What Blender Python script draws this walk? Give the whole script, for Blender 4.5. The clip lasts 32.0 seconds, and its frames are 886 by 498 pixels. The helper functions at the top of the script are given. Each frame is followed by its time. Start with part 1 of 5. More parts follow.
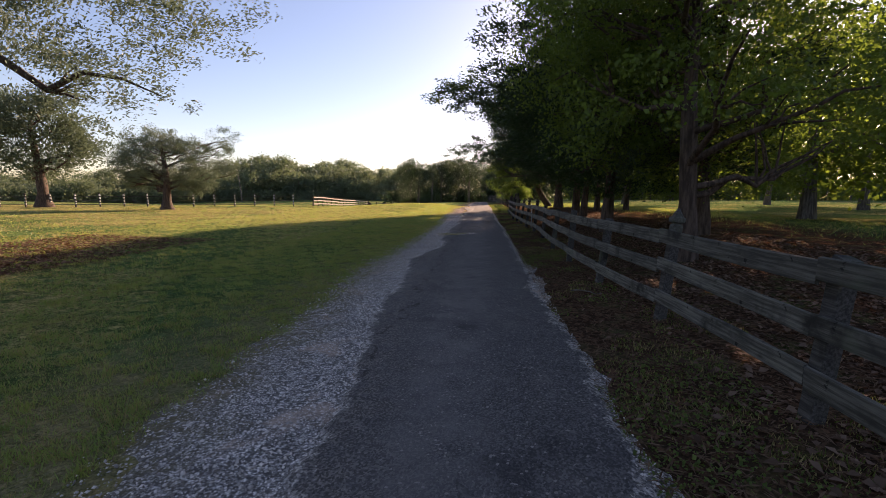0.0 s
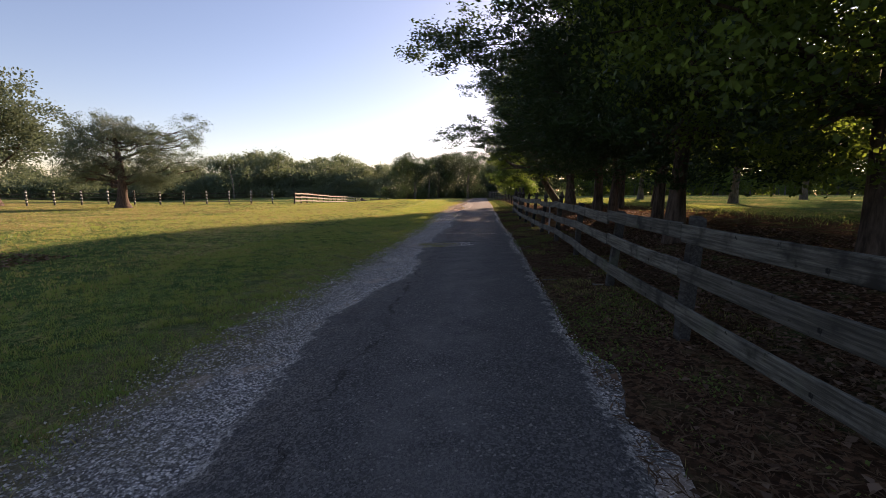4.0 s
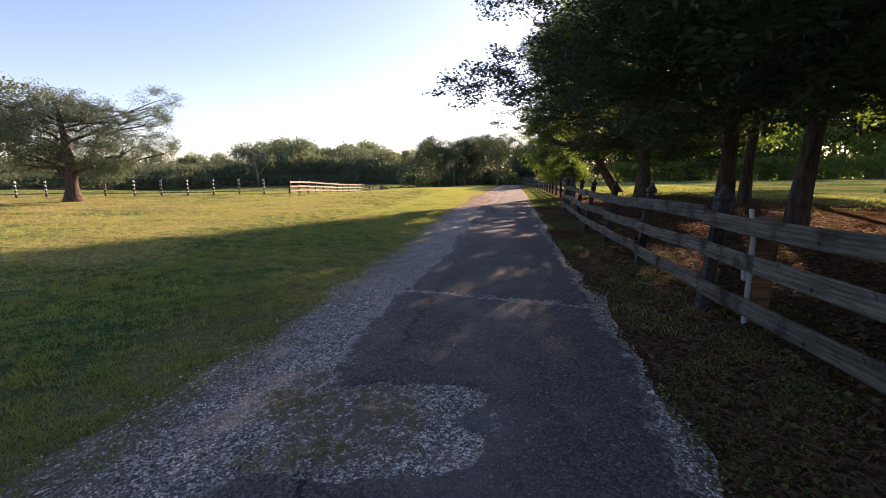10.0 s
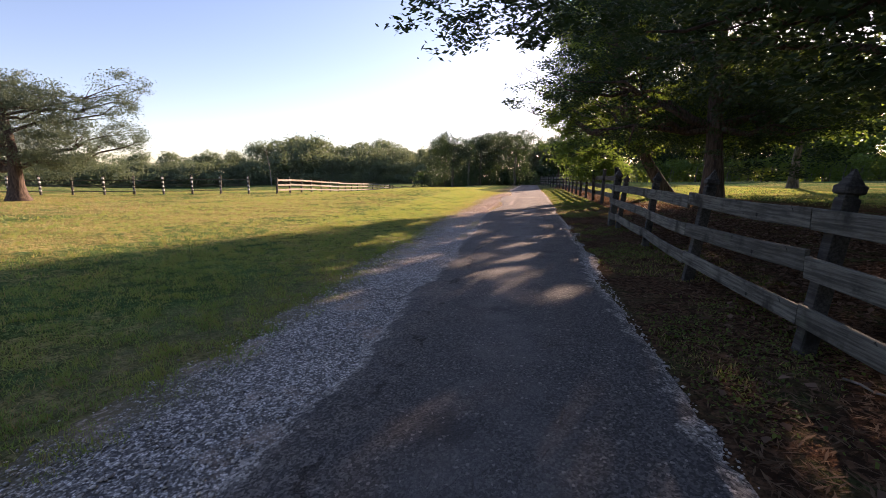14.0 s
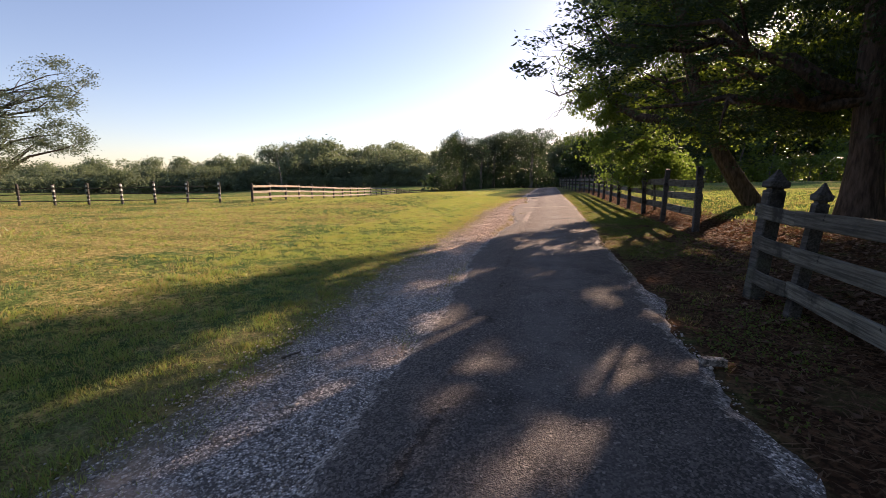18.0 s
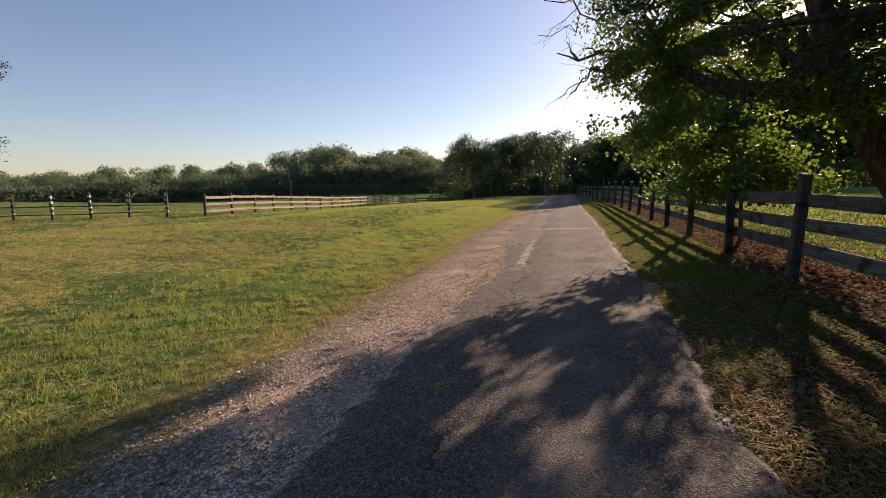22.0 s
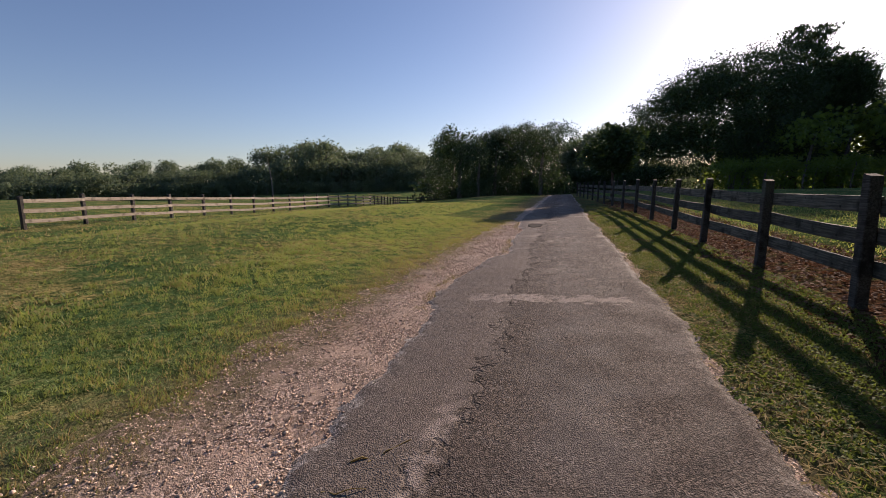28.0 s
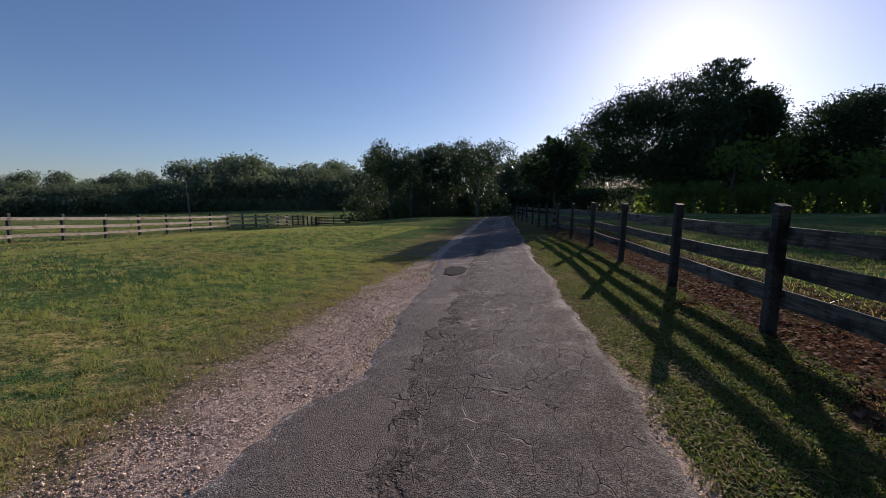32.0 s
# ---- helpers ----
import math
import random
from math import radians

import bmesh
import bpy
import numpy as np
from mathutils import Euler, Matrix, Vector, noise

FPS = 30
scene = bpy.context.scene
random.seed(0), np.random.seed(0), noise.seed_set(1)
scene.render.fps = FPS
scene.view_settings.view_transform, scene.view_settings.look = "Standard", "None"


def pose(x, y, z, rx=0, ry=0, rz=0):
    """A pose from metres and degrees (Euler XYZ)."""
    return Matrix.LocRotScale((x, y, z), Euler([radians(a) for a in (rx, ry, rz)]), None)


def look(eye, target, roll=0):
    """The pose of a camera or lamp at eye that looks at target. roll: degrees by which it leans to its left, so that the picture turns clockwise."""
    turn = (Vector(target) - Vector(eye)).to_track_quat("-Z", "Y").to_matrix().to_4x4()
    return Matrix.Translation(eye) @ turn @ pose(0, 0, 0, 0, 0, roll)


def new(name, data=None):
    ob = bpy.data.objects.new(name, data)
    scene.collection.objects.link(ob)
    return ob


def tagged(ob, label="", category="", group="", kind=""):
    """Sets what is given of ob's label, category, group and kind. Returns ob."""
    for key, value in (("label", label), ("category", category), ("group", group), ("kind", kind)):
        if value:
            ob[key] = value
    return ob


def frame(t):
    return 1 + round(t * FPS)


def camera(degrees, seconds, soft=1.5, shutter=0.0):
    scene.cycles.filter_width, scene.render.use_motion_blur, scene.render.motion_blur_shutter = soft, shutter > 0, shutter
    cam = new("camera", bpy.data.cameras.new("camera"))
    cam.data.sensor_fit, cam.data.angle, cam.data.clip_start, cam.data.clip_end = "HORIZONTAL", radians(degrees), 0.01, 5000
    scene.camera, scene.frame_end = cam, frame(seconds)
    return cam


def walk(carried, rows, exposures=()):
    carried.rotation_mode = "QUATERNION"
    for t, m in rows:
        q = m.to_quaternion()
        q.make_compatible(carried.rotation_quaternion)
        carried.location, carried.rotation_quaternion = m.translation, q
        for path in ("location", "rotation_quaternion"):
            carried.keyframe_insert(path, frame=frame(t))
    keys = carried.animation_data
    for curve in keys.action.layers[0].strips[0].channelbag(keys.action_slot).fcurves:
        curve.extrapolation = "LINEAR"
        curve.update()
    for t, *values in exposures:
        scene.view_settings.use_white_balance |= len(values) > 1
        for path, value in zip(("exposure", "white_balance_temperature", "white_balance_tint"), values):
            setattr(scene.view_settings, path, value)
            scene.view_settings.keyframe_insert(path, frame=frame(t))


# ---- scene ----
cam = camera(94.0, 32.0, 0.8)
PATH = [
    (0, (3.109, -2.599, 1.354), (2.706, -0.657, 1.097), 0.7),
    (0.5, (3.009, -1.937, 1.347), (2.601, 0.004, 1.089), 0.6),
    (1, (2.932, -1.323, 1.334), (2.519, 0.617, 1.078), 0.6),
    (1.5, (2.822, -0.697, 1.31), (2.397, 1.24, 1.052), 0.5),
    (2, (2.755, 0.007, 1.292), (2.33, 1.944, 1.031), 0.4),
    (2.5, (2.694, 0.637, 1.276), (2.28, 2.575, 1.008), 0.4),
    (3, (2.73, 1.179, 1.267), (2.328, 3.119, 0.995), 0.3),
    (3.5, (2.717, 1.695, 1.265), (2.316, 3.635, 0.993), 0.4),
    (5.5, (2.167, 4.283, 1.357), (1.751, 6.215, 1.051), 0.6),
    (6, (2.088, 4.958, 1.36), (1.66, 6.886, 1.042), 0.6),
    (7, (1.952, 6.357, 1.357), (1.492, 8.274, 1.019), 0.4),
    (8, (1.79, 7.746, 1.355), (1.298, 9.654, 1.013), 0.1),
    (9, (1.677, 9.124, 1.333), (1.157, 11.026, 0.995), -0.0),
    (10, (1.644, 10.437, 1.33), (1.103, 12.332, 0.99), -0.0),
    (11, (1.551, 11.688, 1.294), (1.004, 13.583, 0.96), 0.2),
    (12, (1.409, 13.159, 1.273), (0.849, 15.05, 0.94), 0.3),
    (13, (1.221, 14.33, 1.251), (0.639, 16.213, 0.912), 0.3),
    (14, (1.04, 15.59, 1.212), (0.421, 17.461, 0.871), 0.3),
    (14.5, (0.971, 16.226, 1.205), (0.331, 18.09, 0.864), 0.8),
    (16.5, (0.555, 18.918, 1.33), (-0.14, 20.762, 0.989), 0.3),
    (17, (0.43, 19.661, 1.335), (-0.265, 21.506, 0.999), 0.1),
    (18, (0.191, 21.138, 1.34), (-0.502, 22.984, 1.008), -0.3),
    (19, (0.003, 22.528, 1.359), (-0.71, 24.367, 1.031), -0.5),
    (20, (-0.155, 23.923, 1.38), (-0.892, 25.754, 1.055), -0.7),
    (21, (-0.214, 25.428, 1.427), (-0.959, 27.258, 1.116), -0.6),
    (22, (-0.384, 26.942, 1.468), (-1.152, 28.764, 1.166), -0.6),
    (23, (-0.57, 28.473, 1.484), (-1.361, 30.287, 1.192), -0.5),
    (24, (-0.757, 29.9, 1.495), (-1.584, 31.699, 1.21), -0.6),
    (24.5, (-0.871, 30.582, 1.495), (-1.701, 32.379, 1.209), -0.7),
    (26.5, (-1.24, 33.385, 1.498), (-2.032, 35.197, 1.2), -0.6),
    (27, (-1.296, 34.074, 1.496), (-2.071, 35.893, 1.196), -0.6),
    (27.5, (-1.318, 34.755, 1.497), (-2.076, 36.58, 1.192), -0.6),
    (28, (-1.408, 35.416, 1.5), (-2.16, 37.242, 1.187), -0.4),
    (29, (-1.611, 36.799, 1.489), (-2.361, 38.625, 1.166), -0.5),
    (30, (-1.699, 37.979, 1.537), (-2.453, 39.803, 1.217), -0.2),
    (30.5, (-1.689, 38.539, 1.549), (-2.439, 40.368, 1.241), -0.5),
    (31, (-1.793, 39.227, 1.559), (-2.526, 41.064, 1.257), -0.4),
    (31.5, (-1.821, 39.997, 1.558), (-2.478, 41.867, 1.294), -0.4),
    (32, (-1.881, 40.774, 1.551), (-2.37, 42.7, 1.33), 0.5),
]
EXPOSURES = [(0, 1.36, 7000, 32), (3, 1.17, 7000, 31), (6, 1.42, 6850, 31), (9, 1.66, 6650, 33), (13, 1.62, 6650, 33), (17, 1.44, 6750, 32), (20, 1.10, 6600, 26), (23, 0.72, 6500, 25), (24.5, 0.62, 6330, 25), (26.5, 0.52, 6080, 25), (28, 0.42, 5900, 26), (30, 0.3, 5550, 25), (32, 0.05, 5300, 23)]
walk(cam, [(t, look(eye, target, roll)) for t, eye, target, roll in PATH], EXPOSURES)
# ---- daylight: low morning sun ahead and to the side, clear sky ----
SUN_EL, SUN_AZ = radians(18.8), radians(16.2)
world = bpy.data.worlds.new("clear_sky")
scene.world = world
world.use_nodes = True
wn = world.node_tree
sky = wn.nodes.new("ShaderNodeTexSky")
sky.sky_type, sky.sun_disc = "NISHITA", False
sky.sun_elevation, sky.sun_rotation = SUN_EL, SUN_AZ
sky.air_density, sky.dust_density, sky.ozone_density = 1.0, 0.45, 1.6
wn.nodes["Background"].inputs["Strength"].default_value = 0.076
wn.links.new(sky.outputs[0], wn.nodes["Background"].inputs["Color"])
sun = new("sun", bpy.data.lights.new("sun", "SUN"))
sun.data.energy, sun.data.angle, sun.data.color = 5.0, radians(0.55), (1.0, 0.80, 0.545)
to_sun = Vector((math.sin(SUN_AZ) * math.cos(SUN_EL), math.cos(SUN_AZ) * math.cos(SUN_EL), math.sin(SUN_EL)))
sun.matrix_world = look(to_sun * 100, (0, 0, 0))


# ---- the lie of the land ----
def road_x(y):
    """The driveway's line: the offset d of a point is its x less this."""
    return 2.85 - 0.108 * y


def soft_step(a, b, v):
    s = np.clip((np.asarray(v) - a) / (b - a), 0, 1)
    return s * s * (3 - 2 * s)


def land(x, y):
    x, y = np.asarray(x, float), np.asarray(y, float)
    d = x - road_x(y)
    z = 0.002 * (np.clip(y, -30, 62) - 20) - 0.018 * np.clip(y - 84, 0, 120)
    right = 0.05 * np.clip(d, 0, 2.2) + 0.095 * np.clip(d - 2.2, 0, 3.6) + 0.014 * np.clip(d - 6, 0, 70)
    left = -0.05 * np.clip(-d, 0, 3.0) - 0.007 * np.clip(-d - 6, 0, 60)
    z = z + right + left
    z = z + 0.42 * np.exp(-(((d + 10) / 5.5) ** 2) - ((y - 47) / 15) ** 2)
    fall = soft_step(8, 24, -d)
    z = z - fall * 0.030 * np.clip(y - 46, 0, 75)
    meadow = soft_step(110, 190, y) * soft_step(20, 50, -d)
    z = z + meadow * 3.0
    z = z + 0.05 * np.sin(0.31 * x + 0.8) * np.sin(0.23 * y + 0.4) * soft_step(4, 8, np.abs(d))
    return z


def ground_z(x, y):
    return float(land(x, y))


# ---- mesh helpers ----
def np_mesh(name, verts, faces, mats=(), smooth=False, index=None):
    verts, faces = np.asarray(verts, np.float32), np.asarray(faces, np.int32)
    me = bpy.data.meshes.new(name)
    n, k = faces.shape
    me.vertices.add(len(verts))
    me.vertices.foreach_set("co", verts.ravel())
    me.loops.add(n * k)
    me.loops.foreach_set("vertex_index", faces.ravel())
    me.polygons.add(n)
    me.polygons.foreach_set("loop_start", np.arange(0, n * k, k, dtype=np.int32))
    if index is not None:
        me.polygons.foreach_set("material_index", np.asarray(index, np.int32))
    if smooth:
        me.polygons.foreach_set("use_smooth", np.ones(n, bool))
    for m in mats:
        me.materials.append(m)
    me.update(calc_edges=True)
    return me


def grid_faces(rows, cols):
    a = (np.arange(rows - 1)[:, None] * cols + np.arange(cols - 1)[None, :]).ravel()
    return np.stack([a, a + 1, a + 1 + cols, a + cols], 1)


def bm_mesh(name, bm, mat):
    me = bpy.data.meshes.new(name)
    bm.to_mesh(me)
    bm.free()
    me.materials.append(mat)
    return me


def part(name, data, parent, label=""):
    ob = new(name, data)
    ob.parent = parent
    return tagged(ob, label)


def wave(x, y, s, seed=0.0):
    """Cheap smooth noise in -1..1 over the plane."""
    x, y = np.asarray(x) * s + seed * 13.7, np.asarray(y) * s - seed * 7.3
    return (np.sin(x + 1.7 * np.sin(0.7 * y + seed)) + np.sin(1.3 * y + 1.1 * np.sin(0.9 * x))
            + 0.6 * np.sin(2.3 * x - 1.9 * y) + 0.5 * np.sin(3.7 * y + 2.9 * x + 1.0) + 0.4 * np.sin(6.1 * x - 4.3 * y)) / 3.0


# ---- materials ----
class Mat:
    """A small node-graph writer."""

    def __init__(self, name):
        self.m = bpy.data.materials.new(name)
        self.m.use_nodes = True
        self.t = self.m.node_tree
        self.b = self.t.nodes["Principled BSDF"]
        self.out = self.t.nodes["Material Output"]
        self.pos = self.node("ShaderNodeNewGeometry").outputs["Position"]

    def node(self, kind, **props):
        n = self.t.nodes.new(kind)
        for k, v in props.items():
            setattr(n, k, v)
        return n

    def put(self, socket, v):
        if isinstance(v, bpy.types.NodeSocket):
            self.t.links.new(v, socket)
        elif isinstance(v, tuple) and len(v) == 3:
            socket.default_value = (*v, 1.0) if len(socket.default_value) == 4 else v
        else:
            socket.default_value = v

    def noise(self, scale, detail=4.0, rough=0.6, vec=None):
        n = self.node("ShaderNodeTexNoise")
        self.put(n.inputs["Vector"], self.pos if vec is None else vec)
        n.inputs["Scale"].default_value, n.inputs["Detail"].default_value, n.inputs["Roughness"].default_value = scale, detail, rough
        return n.outputs["Fac"]

    def voro(self, scale, out="Distance", feature="F1", vec=None):
        n = self.node("ShaderNodeTexVoronoi", feature=feature)
        self.put(n.inputs["Vector"], self.pos if vec is None else vec)
        n.inputs["Scale"].default_value = scale
        return n.outputs[out]

    def math(self, op, a, b=0.0, c=0.0):
        n = self.node("ShaderNodeMath", operation=op)
        for s, v in zip(n.inputs, (a, b, c)):
            self.put(s, v)
        return n.outputs[0]

    def ramp(self, v, a, b, lo=0.0, hi=1.0):
        n = self.node("ShaderNodeMapRange", interpolation_type="SMOOTHSTEP")
        for s, w in zip(n.inputs, (v, a, b, lo, hi)):
            self.put(s, w)
        return n.outputs[0]

    def mix(self, f, a, b):
        n = self.node("ShaderNodeMix", data_type="RGBA")
        self.put(n.inputs[0], f), self.put(n.inputs[6], a), self.put(n.inputs[7], b)
        return n.outputs[2]

    def stretch(self, sx, sy, sz):
        n = self.node("ShaderNodeVectorMath", operation="MULTIPLY")
        self.put(n.inputs[0], self.node("ShaderNodeTexCoord").outputs["Object"])
        n.inputs[1].default_value = (sx, sy, sz)
        return n.outputs[0]

    def random(self):
        return self.node("ShaderNodeObjectInfo").outputs["Random"]

    def island(self):
        return self.node("ShaderNodeNewGeometry").outputs["Random Per Island"]

    def bump(self, h, strength, dist):
        n = self.node("ShaderNodeBump")
        n.inputs["Strength"].default_value, n.inputs["Distance"].default_value = strength, dist
        self.put(n.inputs["Height"], h)
        self.put(self.b.inputs["Normal"], n.outputs[0])

    def done(self, color, rough=0.8, spec=0.3):
        self.put(self.b.inputs["Base Color"], color)
        self.put(self.b.inputs["Roughness"], rough)
        self.b.inputs["Specular IOR Level"].default_value = spec
        return self.m

    def leafy(self, color, through_light, rough=0.55, share=0.4, spec=0.25):
        """A leaf: gloss and colour in front, light let through from behind."""
        self.done(color, rough, spec)
        t = self.node("ShaderNodeBsdfTranslucent")
        self.put(t.inputs["Color"], through_light)
        m = self.node("ShaderNodeMixShader")
        m.inputs[0].default_value = share
        self.t.links.new(self.b.outputs[0], m.inputs[1])
        self.t.links.new(t.outputs[0], m.inputs[2])
        self.t.links.new(m.outputs[0], self.out.inputs["Surface"])
        return self.m


def make_ground_mat():
    m = Mat("meadow_ground")
    s = m.node("ShaderNodeSeparateXYZ")
    m.put(s.inputs[0], m.pos)
    x, y = s.outputs[0], s.outputs[1]
    d = m.math("ADD", m.math("MULTIPLY_ADD", y, 0.108, -2.85), x)
    wob = m.math("MULTIPLY_ADD", m.noise(1.1, 5), 1.6, -0.8)
    dn = m.math("ADD", d, wob)
    green = m.mix(m.ramp(m.noise(0.55, 5), 0.35, 0.68), (0.060, 0.130, 0.050), (0.150, 0.225, 0.072))
    dry = m.mix(m.ramp(m.noise(9.0, 3), 0.3, 0.7), (0.38, 0.30, 0.11), (0.56, 0.44, 0.18))
    grass = m.mix(m.ramp(m.math("ADD", m.math("MULTIPLY", m.noise(0.23, 4), 0.6), m.math("ADD", m.math("MULTIPLY", m.noise(4.5, 5), 0.4), m.math("MULTIPLY", m.math("MULTIPLY", m.ramp(y, 10.0, 20.0), m.ramp(y, 46.0, 34.0)), m.math("MULTIPLY", m.ramp(d, -5.0, -10.0), 0.09)))), 0.48, 0.62), green, dry)
    lane = m.node("ShaderNodeVectorMath", operation="MULTIPLY")
    m.put(lane.inputs[0], m.pos)
    lane.inputs[1].default_value = (0.16, 1.5, 1.0)
    grass = m.mix(m.math("MULTIPLY", m.ramp(m.noise(1.0, 4, 0.6, lane.outputs[0]), 0.48, 0.62), 0.45), grass, (0.085, 0.110, 0.032))
    grass = m.mix(m.math("MULTIPLY", m.ramp(m.noise(0.34, 5), 0.56, 0.68), 0.5), grass, (0.33, 0.225, 0.10))
    tip = m.ramp(m.math("ADD", m.math("MULTIPLY", m.noise(85.0, 2), 0.55), m.math("MULTIPLY", m.noise(21.0, 3), 0.45)), 0.53, 0.60)
    grass = m.mix(m.math("MULTIPLY", tip, 0.7), grass, (0.36, 0.37, 0.13))
    fleck = m.ramp(m.math("ADD", m.math("MULTIPLY", m.noise(52.0, 3), 0.55), m.math("MULTIPLY", m.noise(15.0, 4), 0.45)), 0.46, 0.56)
    grass = m.mix(m.math("MULTIPLY", fleck, 0.85), grass, (0.042, 0.068, 0.020))
    litter = m.mix(m.ramp(m.voro(22.0, "Color"), 0.2, 0.9), (0.070, 0.038, 0.023), (0.21, 0.115, 0.068))
    litter = m.mix(m.ramp(m.noise(26.0, 4), 0.42, 0.62), litter, (0.055, 0.034, 0.022))
    # verge: worn earth and needles under the trees, grass in the open stretch
    shade = m.ramp(m.math("ADD", y, m.math("MULTIPLY", wob, 4.0)), 29.0, 34.0)
    under = m.math("MULTIPLY", m.ramp(dn, 0.3, 0.9), m.math("SUBTRACT", 1.0, m.ramp(dn, 9.0, 11.5)))
    strip = m.math("MULTIPLY", m.ramp(dn, 1.7, 2.1), m.math("SUBTRACT", 1.0, m.ramp(dn, 3.6, 4.6)))
    strip = m.math("MULTIPLY", strip, m.math("SUBTRACT", 1.0, m.ramp(y, 60.0, 75.0)))
    n = m.node("ShaderNodeMix", data_type="FLOAT")
    m.put(n.inputs[0], shade), m.put(n.inputs[2], under), m.put(n.inputs[3], strip)
    fac = m.math("MULTIPLY", n.outputs[0], m.ramp(m.noise(2.6, 5), 0.30, 0.52, 0.45, 1.0))
    # needle bed below the old pine
    px, py = m.math("ADD", x, 8.5), m.math("ADD", y, -4.5)
    r = m.math("SQRT", m.math("ADD", m.math("MULTIPLY", px, px), m.math("MULTIPLY", py, py)))
    bed = m.math("SUBTRACT", 1.0, m.ramp(m.math("ADD", r, m.math("MULTIPLY", wob, 1.6)), 1.2, 2.6))
    fac = m.math("MAXIMUM", fac, m.math("MULTIPLY", bed, 0.85))
    # dry worn border of the gravel
    border = m.math("MULTIPLY", m.ramp(dn, -4.1, -2.7), m.math("SUBTRACT", 1.0, m.ramp(dn, -1.6, -1.0)))
    col = m.mix(m.math("MULTIPLY", border, m.ramp(y, 30.0, 40.0, 0.5, 0.85)), grass, m.mix(m.ramp(m.noise(30.0, 4), 0.4, 0.6), (0.13, 0.105, 0.05), (0.36, 0.28, 0.16)))
    worn = m.math("MULTIPLY", m.math("MULTIPLY", m.ramp(d, 0.4, 0.6), m.ramp(d, 2.6, 2.0)), m.ramp(m.noise(3.2, 5), 0.36, 0.56))
    col = m.mix(m.math("MULTIPLY", worn, 0.8), col, m.mix(m.noise(38.0, 3), (0.065, 0.050, 0.026), (0.20, 0.15, 0.085)))
    col = m.mix(fac, col, litter)
    h = m.math("ADD", m.noise(55.0, 4), m.math("MULTIPLY", m.noise(7.0, 4), 0.8))
    m.bump(h, 0.8, 0.05)
    return m.done(col, 1.0, 0.0)


def make_gravel_mat():
    m = Mat("gravel")
    s = m.node("ShaderNodeSeparateXYZ")
    m.put(s.inputs[0], m.pos)
    y = s.outputs[1]
    d = m.math("ADD", m.math("MULTIPLY_ADD", y, 0.108, -2.85), s.outputs[0])
    cell = m.node("ShaderNodeSeparateColor")
    m.put(cell.inputs[0], m.voro(80.0, "Color"))
    big = m.node("ShaderNodeSeparateColor")
    m.put(big.inputs[0], m.voro(40.0, "Color"))
    tone = m.math("MULTIPLY", m.ramp(cell.outputs[0], 0.10, 0.80), m.ramp(big.outputs[1], 0.15, 0.7, 0.22, 1.0))
    # sun's warmth put into the tone by y: grey shaded stretch, tan sunlit stretch
    tan = m.ramp(m.math("ADD", y, m.math("MULTIPLY", m.noise(0.5, 4), 9.0)), 29.0, 37.0)
    grey = m.mix(tone, (0.13, 0.122, 0.115), (0.92, 0.865, 0.80))
    warm = m.mix(tone, (0.19, 0.128, 0.09), (0.97, 0.74, 0.58))
    stone = m.mix(m.math("MULTIPLY_ADD", tan, 0.9, 0.08), grey, warm)
    gap = m.ramp(m.voro(80.0), 0.34, 0.60)
    stone = m.mix(m.math("MULTIPLY", gap, m.math("MULTIPLY_ADD", tan, -0.05, 0.6)), stone, (0.095, 0.082, 0.070))
    # trodden fines and soil
    fines = m.math("MULTIPLY", m.math("ADD", m.ramp(m.noise(1.7, 6), 0.54, 0.66), m.math("MULTIPLY", tan, m.ramp(m.noise(2.9, 5), 0.48, 0.62))), 0.6)
    stone = m.mix(fines, stone, m.mix(m.noise(60.0, 3), (0.32, 0.225, 0.16), (0.70, 0.52, 0.40)))
    out = m.math("ADD", m.math("MULTIPLY_ADD", m.math("MINIMUM", y, 34.0), 0.026, d), m.math("MULTIPLY_ADD", m.noise(2.4, 6), 1.6, -0.8))
    soil = m.math("MULTIPLY", m.math("SUBTRACT", 1.0, m.ramp(out, -2.2, -1.4)), m.ramp(m.noise(19.0, 5), 0.34, 0.52))
    stone = m.mix(m.math("MULTIPLY", soil, 0.92), stone, m.mix(m.noise(45.0, 3), (0.060, 0.065, 0.026), (0.22, 0.165, 0.09)))
    py = m.math("MULTIPLY", m.math("ADD", y, -12.45), 1.15)
    pd = m.math("ADD", d, 1.06)
    spot = m.math("ADD", m.math("SQRT", m.math("ADD", m.math("MULTIPLY", py, py), m.math("MULTIPLY", pd, pd))), m.math("MULTIPLY_ADD", m.noise(3.2, 5), 1.5, -0.75))
    spot = m.math("SUBTRACT", 1.0, m.ramp(spot, 0.44, 0.66))
    stone = m.mix(m.math("MULTIPLY", spot, m.ramp(m.noise(16.0, 5), 0.40, 0.58)), stone, m.mix(m.noise(50.0, 3), (0.09, 0.075, 0.045), (0.26, 0.20, 0.13)))
    m.bump(m.math("MULTIPLY_ADD", m.voro(120.0), -0.8, m.math("ADD", m.math("MULTIPLY", m.noise(14.0, 3), 0.5), m.math("MULTIPLY", m.noise(60.0, 3), 1.2))), 0.55, 0.012)
    return m.done(stone, 0.95, 0.12)


